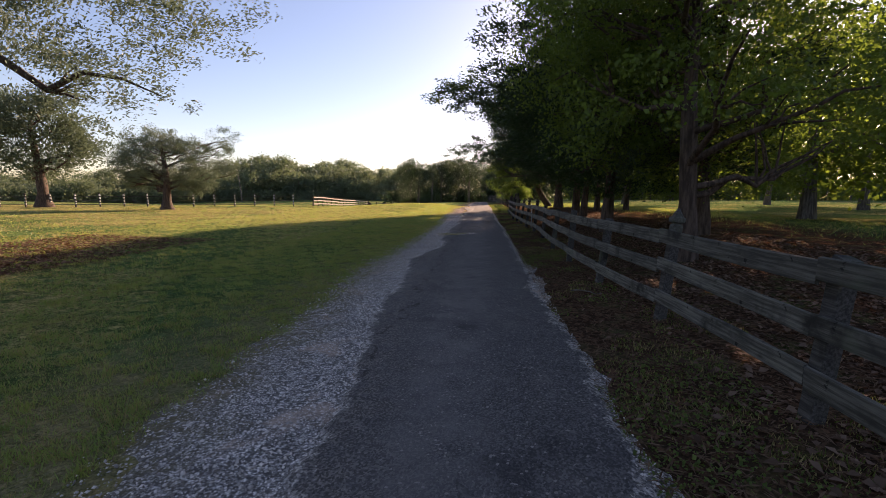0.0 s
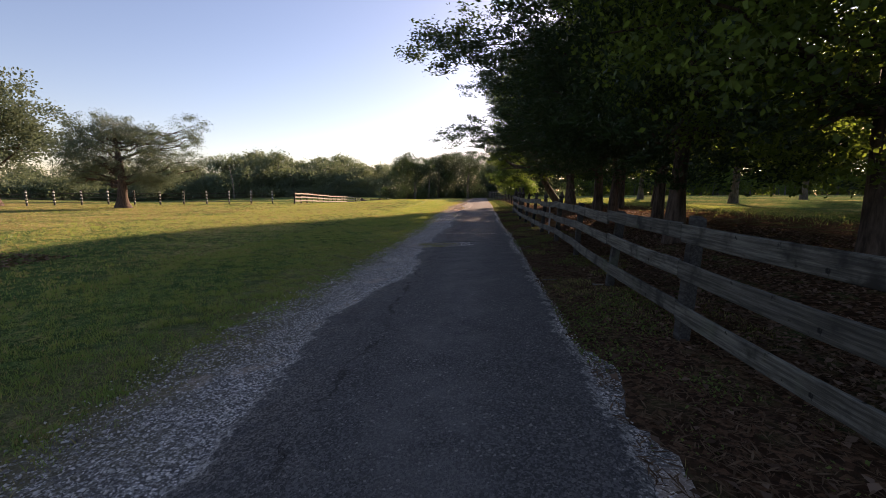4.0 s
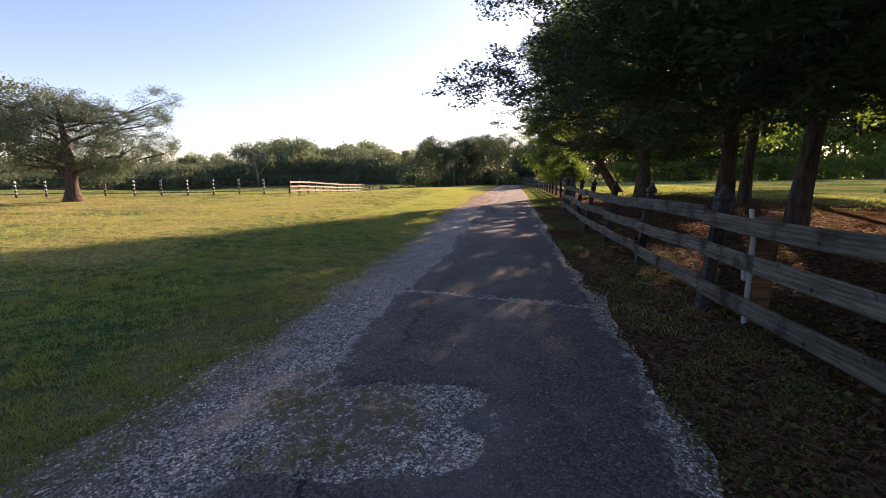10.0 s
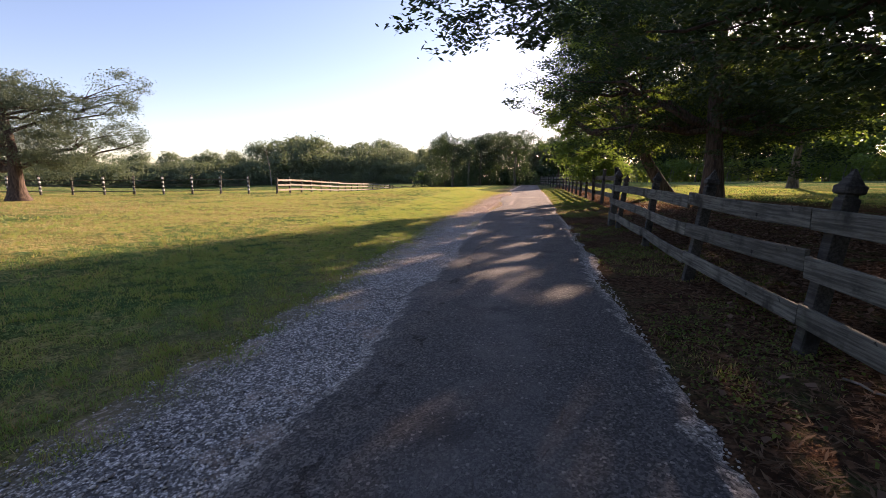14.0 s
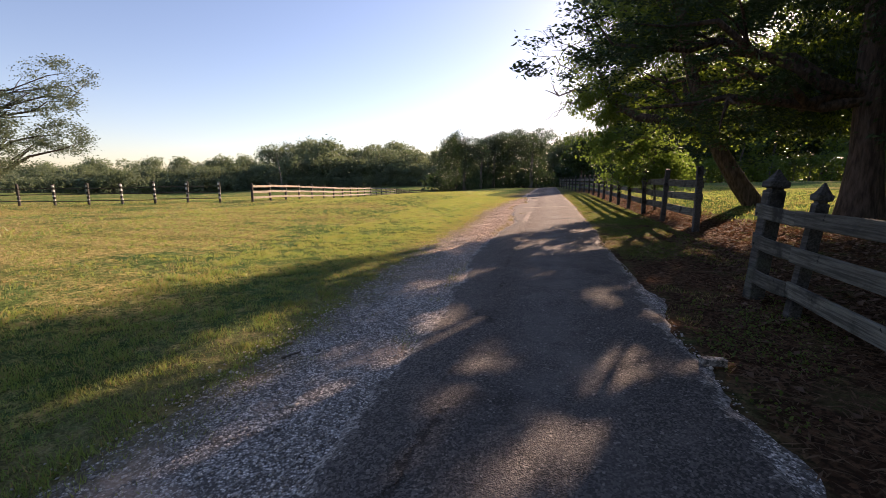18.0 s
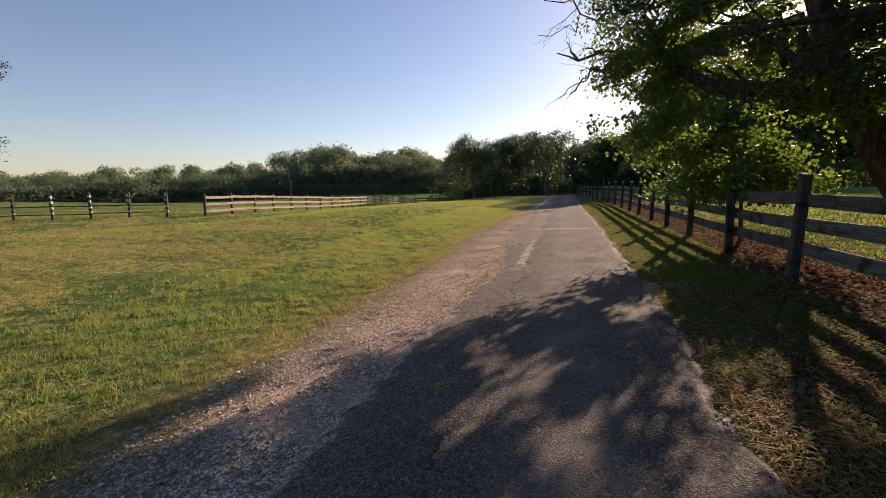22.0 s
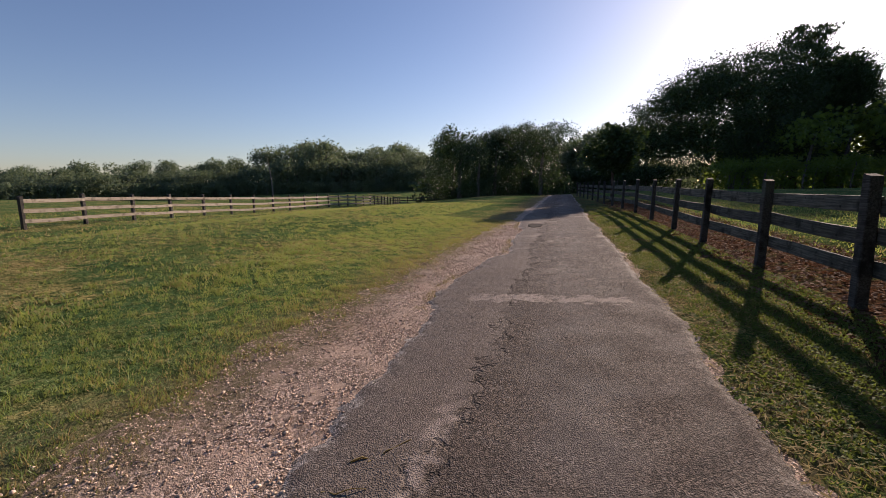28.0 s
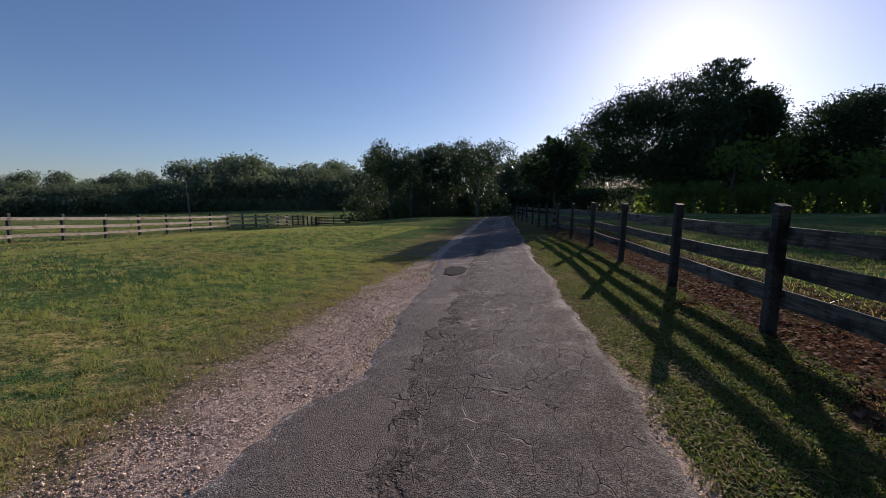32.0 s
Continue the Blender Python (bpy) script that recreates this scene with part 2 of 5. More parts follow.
def make_stone_mat():
    m = Mat("loose_stone")
    s = m.node("ShaderNodeSeparateXYZ")
    m.put(s.inputs[0], m.pos)
    c = m.mix(m.island(), (0.18, 0.163, 0.148), (0.80, 0.735, 0.67))
    t = m.mix(m.island(), (0.30, 0.21, 0.15), (0.92, 0.70, 0.54))
    # loose stones take the same painted sun warmth along y as the shoulder
    tan = m.ramp(m.math("ADD", s.outputs[1], m.math("MULTIPLY", m.noise(0.5, 4), 9.0)), 29.0, 38.0)
    return m.done(m.mix(m.math("MULTIPLY_ADD", tan, 0.8, 0.1), c, t), 0.92, 0.12)


def make_asphalt_mat():
    m = Mat("old_asphalt")
    s = m.node("ShaderNodeSeparateXYZ")
    m.put(s.inputs[0], m.pos)
    y = s.outputs[1]
    d = m.math("ADD", m.math("MULTIPLY_ADD", y, 0.108, -2.85), s.outputs[0])
    agg = m.ramp(m.voro(95.0, "Color"), 0.25, 0.9)
    age = m.ramp(m.math("ADD", y, m.math("MULTIPLY", m.noise(0.6, 4), 8.0)), 22.0, 40.0)
    tar = m.mix(agg, (0.066, 0.063, 0.061), (0.156, 0.147, 0.140))
    worn = m.mix(agg, (0.050, 0.039, 0.031), (0.240, 0.184, 0.145))
    base = m.mix(m.math("MULTIPLY_ADD", age, 0.75, 0.08), tar, worn)
    # paler wheel track and blotches
    track = m.math("SUBTRACT", 1.0, m.ramp(m.math("ABSOLUTE", m.math("ADD", d, 0.28)), 0.12, 0.55))
    base = m.mix(m.math("MULTIPLY", track, m.math("MULTIPLY", m.ramp(m.noise(2.2, 5), 0.3, 0.7), 0.6)), base, (0.19, 0.172, 0.16))
    base = m.mix(m.math("MULTIPLY", m.ramp(m.noise(1.6, 6), 0.56, 0.72), 0.35), base, (0.22, 0.19, 0.17))
    base = m.mix(m.math("MULTIPLY", m.ramp(m.noise(0.9, 5), 0.58, 0.70), 0.55), base, (0.034, 0.033, 0.034))
    base = m.mix(m.math("MULTIPLY", m.ramp(m.voro(75.0, "Color"), 0.84, 0.92), 0.7), base, (0.34, 0.30, 0.265))
    # worn-through scars and a pale filled strip
    rag = m.math("MULTIPLY_ADD", m.noise(5.0, 6), 0.7, -0.35)
    s1 = m.math("ABSOLUTE", m.math("ADD", m.math("ADD", d, 1.12), m.math("MULTIPLY", rag, 0.45)))
    s1 = m.math("SUBTRACT", 1.0, m.ramp(s1, 0.03, 0.11))
    s1 = m.math("MULTIPLY", s1, m.math("MULTIPLY", m.ramp(y, 33.6, 34.6), m.math("SUBTRACT", 1.0, m.ramp(y, 37.6, 38.4))))
    s1 = m.math("MULTIPLY", s1, m.ramp(m.noise(11.0, 4), 0.36, 0.56))
    s2 = m.math("ABSOLUTE", m.math("ADD", m.math("MULTIPLY_ADD", d, -0.13, -40.63), m.math("ADD", y, m.math("MULTIPLY", rag, 1.15))))
    s2 = m.math("SUBTRACT", 1.0, m.ramp(s2, 0.13, 0.19))
    s2 = m.math("MULTIPLY", s2, m.math("SUBTRACT", 1.0, m.ramp(m.math("ABSOLUTE", m.math("ADD", m.math("ADD", d, 0.58), rag)), 0.88, 1.02)))
    s2 = m.math("MULTIPLY", s2, m.ramp(m.noise(8.0, 5), 0.34, 0.48))
    s3 = m.math("MULTIPLY", m.ramp(m.noise(0.8, 6), 0.60, 0.66), m.ramp(y, 40.0, 46.0))
    pale = m.math("MAXIMUM", s1, m.math("MAXIMUM", s2, m.math("MULTIPLY", s3, 0.6)))
    base = m.mix(m.math("MULTIPLY", pale, 0.85), base, m.mix(m.noise(40.0, 3), (0.33, 0.265, 0.225), (0.60, 0.51, 0.44)))
    # lip of a later layer along the old stretch: paler and smoother beside it, a dark broken edge between
    stretch_y = m.math("MULTIPLY", m.ramp(y, 35.5, 37.5), m.ramp(y, 60.0, 52.0))
    lip_d = m.math("ADD", m.math("ADD", d, 1.06), m.math("ADD", m.math("MULTIPLY", rag, 0.55), m.math("MULTIPLY_ADD", m.noise(0.55, 3), 0.9, -0.45)))
    beside = m.math("SUBTRACT", 1.0, m.ramp(lip_d, -0.03, 0.03))
    base = m.mix(m.math("MULTIPLY", m.math("MULTIPLY", beside, stretch_y), 0.55), base, m.mix(m.noise(70.0, 3), (0.14, 0.115, 0.098), (0.27, 0.225, 0.19)))
    lane_tone = m.math("MULTIPLY", m.math("MULTIPLY", m.ramp(m.noise(1.1, 5), 0.38, 0.62), stretch_y), m.math("SUBTRACT", 1.0, beside))
    base = m.mix(m.math("MULTIPLY", lane_tone, 0.40), base, (0.070, 0.056, 0.047))
    lip_line = m.math("MULTIPLY", m.math("SUBTRACT", 1.0, m.ramp(m.math("ABSOLUTE", lip_d), 0.006, 0.026)), m.math("MULTIPLY", m.math("MULTIPLY", stretch_y, 0.7), m.ramp(m.noise(3.0, 3), 0.42, 0.56)))
    # crazing, strongest on the old stretch
    warp = m.node("ShaderNodeVectorMath", operation="ADD")
    nz = m.node("ShaderNodeTexNoise")
    m.put(nz.inputs["Vector"], m.pos)
    nz.inputs["Scale"].default_value = 3.0
    sc = m.node("ShaderNodeVectorMath", operation="SCALE")
    m.put(sc.inputs[0], nz.outputs["Color"])
    sc.inputs["Scale"].default_value = 0.30
    along_y = m.node("ShaderNodeVectorMath", operation="MULTIPLY")
    m.put(along_y.inputs[0], m.pos)
    along_y.inputs[1].default_value = (1.15, 0.42, 1.0)
    m.put(warp.inputs[0], along_y.outputs[0]), m.put(warp.inputs[1], sc.outputs[0])
    edge = m.voro(4.2, "Distance", "DISTANCE_TO_EDGE", warp.outputs[0])
    crack = m.math("MULTIPLY", m.math("SUBTRACT", 1.0, m.ramp(edge, 0.004, 0.020)), m.ramp(m.noise(2.7, 3), 0.40, 0.56))
    dw = m.math("ADD", d, m.math("MULTIPLY_ADD", m.noise(1.4, 4), 0.7, -0.35))
    lane = m.math("MULTIPLY", m.ramp(dw, -1.25, -1.0), m.ramp(dw, 0.62, 0.40))
    old = m.math("MULTIPLY", m.ramp(y, 40.2, 42.0), lane)
    zone = m.math("MAXIMUM", m.math("MULTIPLY", old, m.ramp(m.noise(0.9, 4), 0.34, 0.56, 0.3, 1.0)), m.math("MULTIPLY", m.ramp(m.noise(0.45, 3), 0.50, 0.62), 0.30))
    # pale sand washed into the lengthwise cracks
    sandy = m.math("MULTIPLY", m.math("MULTIPLY", m.ramp(dw, -1.0, -0.75), m.ramp(dw, 0.05, -0.2)), m.ramp(m.noise(2.1, 4), 0.48, 0.60))
    lip = m.math("MULTIPLY", m.math("MULTIPLY", m.math("SUBTRACT", 1.0, m.ramp(edge, 0.02, 0.05)), old), sandy)
    base = m.mix(m.math("MULTIPLY", m.math("MULTIPLY", old, m.ramp(m.noise(7.0, 4), 0.56, 0.66)), 0.4), base, (0.26, 0.215, 0.18))
    # crumbling left fringe with lengthwise ridges
    cov = m.node("ShaderNodeAttribute", attribute_name="cover").outputs["Fac"]
    fringe = m.math("MULTIPLY", m.math("MULTIPLY", m.ramp(cov, 0.65, 0.10), m.ramp(d, -0.3, -0.6)), m.ramp(m.noise(6.0, 5), 0.36, 0.60))
    base = m.mix(m.math("MULTIPLY", fringe, 0.65), base, m.mix(agg, (0.075, 0.066, 0.058), (0.27, 0.235, 0.205)))
    rid = m.math("ABSOLUTE", m.math("ADD", m.math("ADD", d, 0.98), m.math("MULTIPLY_ADD", m.noise(1.3, 6, 0.7), 1.0, -0.5)))
    rid = m.math("MULTIPLY", m.math("SUBTRACT", 1.0, m.ramp(rid, 0.010, 0.035)), m.ramp(m.noise(2.3, 3), 0.46, 0.56))
    crack = m.math("MAXIMUM", m.math("MAXIMUM", m.math("MULTIPLY", crack, zone), lip_line), m.math("MULTIPLY", rid, 0.9))
    base = m.mix(m.math("MULTIPLY", crack, 0.75), base, (0.028, 0.024, 0.021))
    base = m.mix(m.math("MULTIPLY", lip, 0.6), base, (0.42, 0.34, 0.28))
    att = m.node("ShaderNodeAttribute", attribute_name="cover")
    fray = m.math("ADD", att.outputs["Fac"], m.math("MULTIPLY_ADD", m.math("ADD", m.math("MULTIPLY", m.noise(7.0, 5), 0.6), m.math("MULTIPLY", m.noise(34.0, 3), 0.4)), -0.62, 0.31))
    fray = m.math("SUBTRACT", 1.0, m.ramp(fray, 0.02, 0.075))
    grit = m.node("ShaderNodeSeparateColor")
    m.put(grit.inputs[0], m.voro(80.0, "Color"))
    fray = m.math("MULTIPLY", fray, m.math("SUBTRACT", 1.0, m.math("MULTIPLY", m.math("MULTIPLY", m.ramp(d, 0.0, 0.3), m.ramp(y, 24.0, 30.0)), 0.65)))
    base = m.mix(m.math("MULTIPLY", fray, m.ramp(m.noise(23.0, 3), 0.30, 0.50)), base, m.mix(grit.outputs[0], (0.09, 0.08, 0.07), (0.58, 0.52, 0.46)))
    h = m.math("MULTIPLY_ADD", crack, -2.5, m.math("ADD", m.math("MULTIPLY", m.voro(115.0), 0.7), m.math("ADD", m.math("MULTIPLY", m.noise(75.0, 3), 0.9), m.noise(9.0, 4))))
    m.bump(h, 0.75, 0.010)
    return m.done(base, m.ramp(m.noise(3.0, 4), 0.3, 0.7, 0.78, 0.95), 0.16)


def make_wood_mat(name, dark, pale):
    m = Mat(name)
    v = m.stretch(1.2, 22.0, 22.0)
    grain = m.noise(2.2, 7, 0.7, v)
    c = m.mix(m.ramp(grain, 0.35, 0.7), dark, pale)
    c = m.mix(m.math("MULTIPLY", m.random(), 0.45), c, tuple(0.55 * q for q in dark))
    c = m.mix(m.ramp(m.noise(3.1, 6), 0.50, 0.68), c, tuple(0.45 * q for q in dark))
    c = m.mix(m.ramp(m.noise(1.0, 4, 0.6, m.stretch(9.0, 9.0, 9.0)), 0.66, 0.72), c, tuple(0.25 * q for q in dark))
    c = m.mix(m.math("MULTIPLY", m.ramp(m.noise(1.7, 4), 0.6, 0.7), 0.35), c, (0.12, 0.14, 0.09))
    m.bump(grain, 0.6, 0.006)
    return m.done(c, 0.85, 0.2)


def make_bark_mat(name, dark, pale):
    m = Mat(name)
    n = m.node("ShaderNodeVectorMath", operation="MULTIPLY")
    m.put(n.inputs[0], m.pos)
    n.inputs[1].default_value = (14.0, 14.0, 2.2)
    g = m.noise(1.0, 6, 0.65, n.outputs[0])
    c = m.mix(m.ramp(g, 0.35, 0.68), dark, pale)
    m.bump(g, 1.0, 0.03)
    return m.done(c, 0.9, 0.15)


def make_leaf_mat(name, a, b, t, share=0.42, rough=0.5, spec=0.25):
    m = Mat(name)
    return m.leafy(m.mix(m.island(), a, b), t, rough, share, spec)


def make_blade_mat():
    """Grass that turns from deep green to yellow in patches of its own."""
    m = Mat("grass_blades")
    deep = m.mix(m.island(), (0.056, 0.122, 0.040), (0.136, 0.218, 0.064))
    light = m.mix(m.island(), (0.105, 0.160, 0.042), (0.265, 0.305, 0.080))
    c = m.mix(m.ramp(m.math("ADD", m.math("MULTIPLY", m.noise(0.5, 3), 0.5), m.math("MULTIPLY", m.noise(2.6, 4), 0.5)), 0.34, 0.68), deep, light)
    t = m.mix(m.ramp(m.noise(1.3, 4), 0.34, 0.66), (0.33, 0.44, 0.08), (0.48, 0.51, 0.10))
    return m.leafy(c, t, 0.5, 0.44, 0.45)


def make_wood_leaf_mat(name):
    """Leaves of a mixed wood, whose trees differ in their green; the greens are paled to stand in for haze."""
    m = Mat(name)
    # greens lighter than the near trees', with distance haze put into the colour
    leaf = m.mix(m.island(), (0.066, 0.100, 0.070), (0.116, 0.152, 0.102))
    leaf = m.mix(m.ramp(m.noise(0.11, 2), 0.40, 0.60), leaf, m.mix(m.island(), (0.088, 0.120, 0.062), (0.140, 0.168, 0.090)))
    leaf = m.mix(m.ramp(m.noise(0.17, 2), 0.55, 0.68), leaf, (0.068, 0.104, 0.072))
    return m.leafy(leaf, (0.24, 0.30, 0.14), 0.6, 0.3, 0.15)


GROUND, GRAVEL, STONE, ASPHALT = make_ground_mat(), make_gravel_mat(), make_stone_mat(), make_asphalt_mat()
WOOD_GREY = make_wood_mat("weathered_board", (0.062, 0.057, 0.047), (0.215, 0.202, 0.165))
WOOD_POST = make_wood_mat("weathered_post", (0.040, 0.036, 0.032), (0.130, 0.120, 0.108))
# lit copy of the weathered board: sunlight on the paddock rails put into the colour
WOOD_SUNLIT = make_wood_mat("sunlit_board", (0.30, 0.25, 0.19), (0.52, 0.46, 0.38))
BARK_CEDAR = make_bark_mat("cedar_bark", (0.050, 0.035, 0.027), (0.14, 0.10, 0.078))
BARK_GREY = make_bark_mat("grey_bark", (0.07, 0.06, 0.052), (0.19, 0.17, 0.15))
LEAF_CEDAR = make_leaf_mat("cedar_sprays", (0.022, 0.044, 0.020), (0.050, 0.080, 0.034), (0.06, 0.10, 0.02), 0.25)
LEAF_OAK = make_leaf_mat("broad_leaves", (0.028, 0.054, 0.015), (0.064, 0.102, 0.026), (0.26, 0.36, 0.045), 0.45)
LEAF_BRIGHT = make_leaf_mat("heart_leaves", (0.045, 0.085, 0.018), (0.078, 0.140, 0.034), (0.24, 0.36, 0.055), 0.38)
# grey-green paled to carry the haze over the lone cedar
LEAF_LONE = make_leaf_mat("haze_grey_sprays", (0.070, 0.102, 0.064), (0.150, 0.178, 0.110), (0.13, 0.17, 0.10), 0.32)
LEAF_FAR = make_wood_leaf_mat("haze_paled_leaves")
BLADE = make_blade_mat()
CLOVER = make_leaf_mat("verge_clover", (0.032, 0.072, 0.020), (0.140, 0.180, 0.050), (0.28, 0.34, 0.055), 0.34, 0.7, 0.12)
STRAW = make_leaf_mat("dry_blades", (0.27, 0.205, 0.085), (0.44, 0.35, 0.16), (0.46, 0.36, 0.13), 0.35, 0.8, 0.08)
DEAD_LEAF = make_leaf_mat("fallen_leaves", (0.044, 0.028, 0.019), (0.26, 0.17, 0.118), (0.3, 0.13, 0.06), 0.15, 0.9, 0.05)
NEEDLE = make_leaf_mat("brown_needles", (0.085, 0.048, 0.028), (0.22, 0.14, 0.085), (0.2, 0.12, 0.06), 0.1, 0.9, 0.05)
DEAD_WOOD = make_bark_mat("dead_wood", (0.10, 0.085, 0.07), (0.24, 0.21, 0.18))

# ---- ground, one sheet out to the horizon ----
rng = np.random.default_rng(7)


def spaced(inner_lo, inner_hi, step, far):
    core = np.arange(inner_lo, inner_hi + step / 2, step)
    grow = np.cumsum(step * 1.16 ** np.arange(1, 80))
    up, down = inner_hi + grow[inner_hi + grow < far], inner_lo - grow[inner_lo - grow > -far]
    return np.concatenate([[-far], down[::-1], core, up, [far]])


gx, gy = spaced(-12, 14, 0.3, 2500.0), spaced(-8, 90, 0.4, 2500.0)
X, Y = np.meshgrid(gx, gy)
near = np.exp(-((X / 40) ** 2) - ((Y - 30) / 70) ** 2)
Z = land(X, Y) + 0.015 * wave(X, Y, 2.1, 1) * near * soft_step(2.6, 4, np.abs(X - road_x(Y) + 0.6))
ground = new("ground", np_mesh("ground", np.stack([X, Y, Z], -1).reshape(-1, 3), grid_faces(len(gy), len(gx)), [GROUND], True))
tagged(ground, "mown grass ground with brown leaf litter under the trees", "ground", kind="structure")

# driveway edges, as offsets d along y
KY = [-8, 0, 5, 10, 13, 18, 24, 30, 34, 39, 42, 45, 52, 95]
LY = [-8, -1, 1.2, 5, 6.4, 7.5, 8.7, 11.4, 13, 16, 18, 21, 24, 30, 34, 39, 40.6, 42.5, 43.2, 44, 47.5, 52, 95]
K_LEFT = [-0.8, -0.92, -1.2, -1.48, -1.62, -1.45, -1.22, -1.36, -1.42, -1.43, -1.32, -1.33, -1.45, -1.72, -1.45, -1.85, -2.08, -1.95, -1.84, -1.51, -1.7, -2.05, -1.9]
K_RIGHT = [0.8, 0.80, 0.80, 0.76, 0.80, 0.68, 0.66, 0.70, 0.72, 0.75, 0.68, 0.72, 0.52, 0.42]
K_OUT = [-2.2, -2.05, -2.6, -2.36, -2.42, -2.38, -2.8, -3.0, -3.0, -3.2, -3.05, -3.0, -2.45, -2.2]


def asphalt_cover(d, y):
    """Over 0 where the asphalt lies on top, under 0 where it has broken away."""
    left, right = np.interp(y, LY, K_LEFT), np.interp(y, KY, K_RIGHT)
    rough = 0.09 * wave(d, y, 1.1, 2) + 0.03 * wave(d, y, 4.1, 3) + 0.03 * wave(d, y, 11.0, 4) + 0.02 * wave(d, y, 23.0, 5)
    m = np.minimum(d - left + 1.3 * rough, right - d + 0.9 * rough)
    hole = 1.0 - ((d + 0.86 - 0.25 * (y - 12.48)) / 0.70) ** 2 * (1 + 0.8 * wave(d, y, 2.6, 11)) - ((y - 12.48 - 0.10 * d) / 0.46) ** 4 + 6.0 * rough
    m = np.minimum(m, -0.5 * hole)
    joint = np.abs(y - 14.85 + 0.18 * d + 0.06 * wave(d, y, 3.0, 6)) + 0.03 * soft_step(0.35, 0.9, -d) - 0.006 - 0.42 * np.abs(rough)
    m = np.minimum(m, joint)
    return m


rows_y = np.concatenate([np.arange(-8, 48, 0.07), np.arange(48, 96, 0.2)])
rows_d = np.arange(-2.3, 1.15, 0.06)
D2, Y2 = np.meshgrid(rows_d, rows_y)
X2 = D2 + road_x(Y2)
cover = asphalt_cover(D2, Y2)
Z2 = land(X2, Y2) + np.clip(cover * 0.4, -0.03, 0.022) + 0.004 * wave(X2, Y2, 5.0, 5) + 0.012
verts, faces = np.stack([X2, Y2, Z2], -1).reshape(-1, 3), grid_faces(len(rows_y), len(rows_d))
keep = cover.reshape(-1)[faces].max(1) > -0.09
road_mesh = np_mesh("road", verts, faces[keep], [ASPHALT], True)
road_mesh.attributes.new("cover", "FLOAT", "POINT").data.foreach_set("value", cover.reshape(-1).astype(np.float32))
road = new("road", road_mesh)
tagged(road, "narrow cracked asphalt driveway with broken ragged edges", "road", kind="structure")

rows_y = np.concatenate([np.arange(-8, 50, 0.14), np.arange(50, 96, 0.4)])
rows_d = np.arange(-4.2, 1.5, 0.1)
D2, Y2 = np.meshgrid(rows_d, rows_y)
X2 = D2 + road_x(Y2)
rough = 0.16 * wave(D2, Y2, 0.9, 2.5) + 0.10 * wave(D2, Y2, 4.0, 3.5)
cover = np.minimum(D2 - np.interp(Y2, KY, K_OUT) + 1.3 * rough, np.interp(Y2, KY, K_RIGHT) + 0.03 * soft_step(31, 26, Y2) - D2 + 1.2 * rough)
Z2 = land(X2, Y2) + np.clip(cover * 0.12, -0.03, 0.010) + 0.006 * wave(X2, Y2, 3.0, 5) * (cover > 0) + 0.001
verts, faces = np.stack([X2, Y2, Z2], -1).reshape(-1, 3), grid_faces(len(rows_y), len(rows_d))
keep = cover.reshape(-1)[faces].max(1) > -0.25
shoulder = new("gravel_shoulder", np_mesh("gravel_shoulder", verts, faces[keep], [GRAVEL], True))
tagged(shoulder, "pale grey gravel shoulder along the broken driveway edge", "gravel", kind="structure")


# ---- fences ----
def board_mesh(length, high, thick, mat, sag=0.0, seed=0):
    """A rough-sawn board along x from 0 to length, with eased edges, a slight bow and uneven ends."""
    r = random.Random(seed)
    bm = bmesh.new()
    e = 0.006
    prof = [(-thick / 2, -high / 2 + e), (-thick / 2 + e, -high / 2), (thick / 2 - e, -high / 2), (thick / 2, -high / 2 + e),
            (thick / 2, high / 2 - e), (thick / 2 - e, high / 2), (-thick / 2 + e, high / 2), (-thick / 2, high / 2 - e)]
    rings = []
    for i in range(4):
        f = i / 3
        bow = sag * 4 * f * (1 - f) + r.uniform(-0.004, 0.004)
        rings.append([bm.verts.new((f * length + r.uniform(-0.006, 0.006), p, q + bow + r.uniform(-0.003, 0.003))) for p, q in prof])
    for a, b in zip(rings, rings[1:]):
        for i in range(8):
            bm.faces.new((a[i], a[(i + 1) % 8], b[(i + 1) % 8], b[i]))
    bm.faces.new(rings[0][::-1]), bm.faces.new(rings[-1])
    bmesh.ops.recalc_face_normals(bm, faces=bm.faces)
    return bm_mesh("rail", bm, mat)


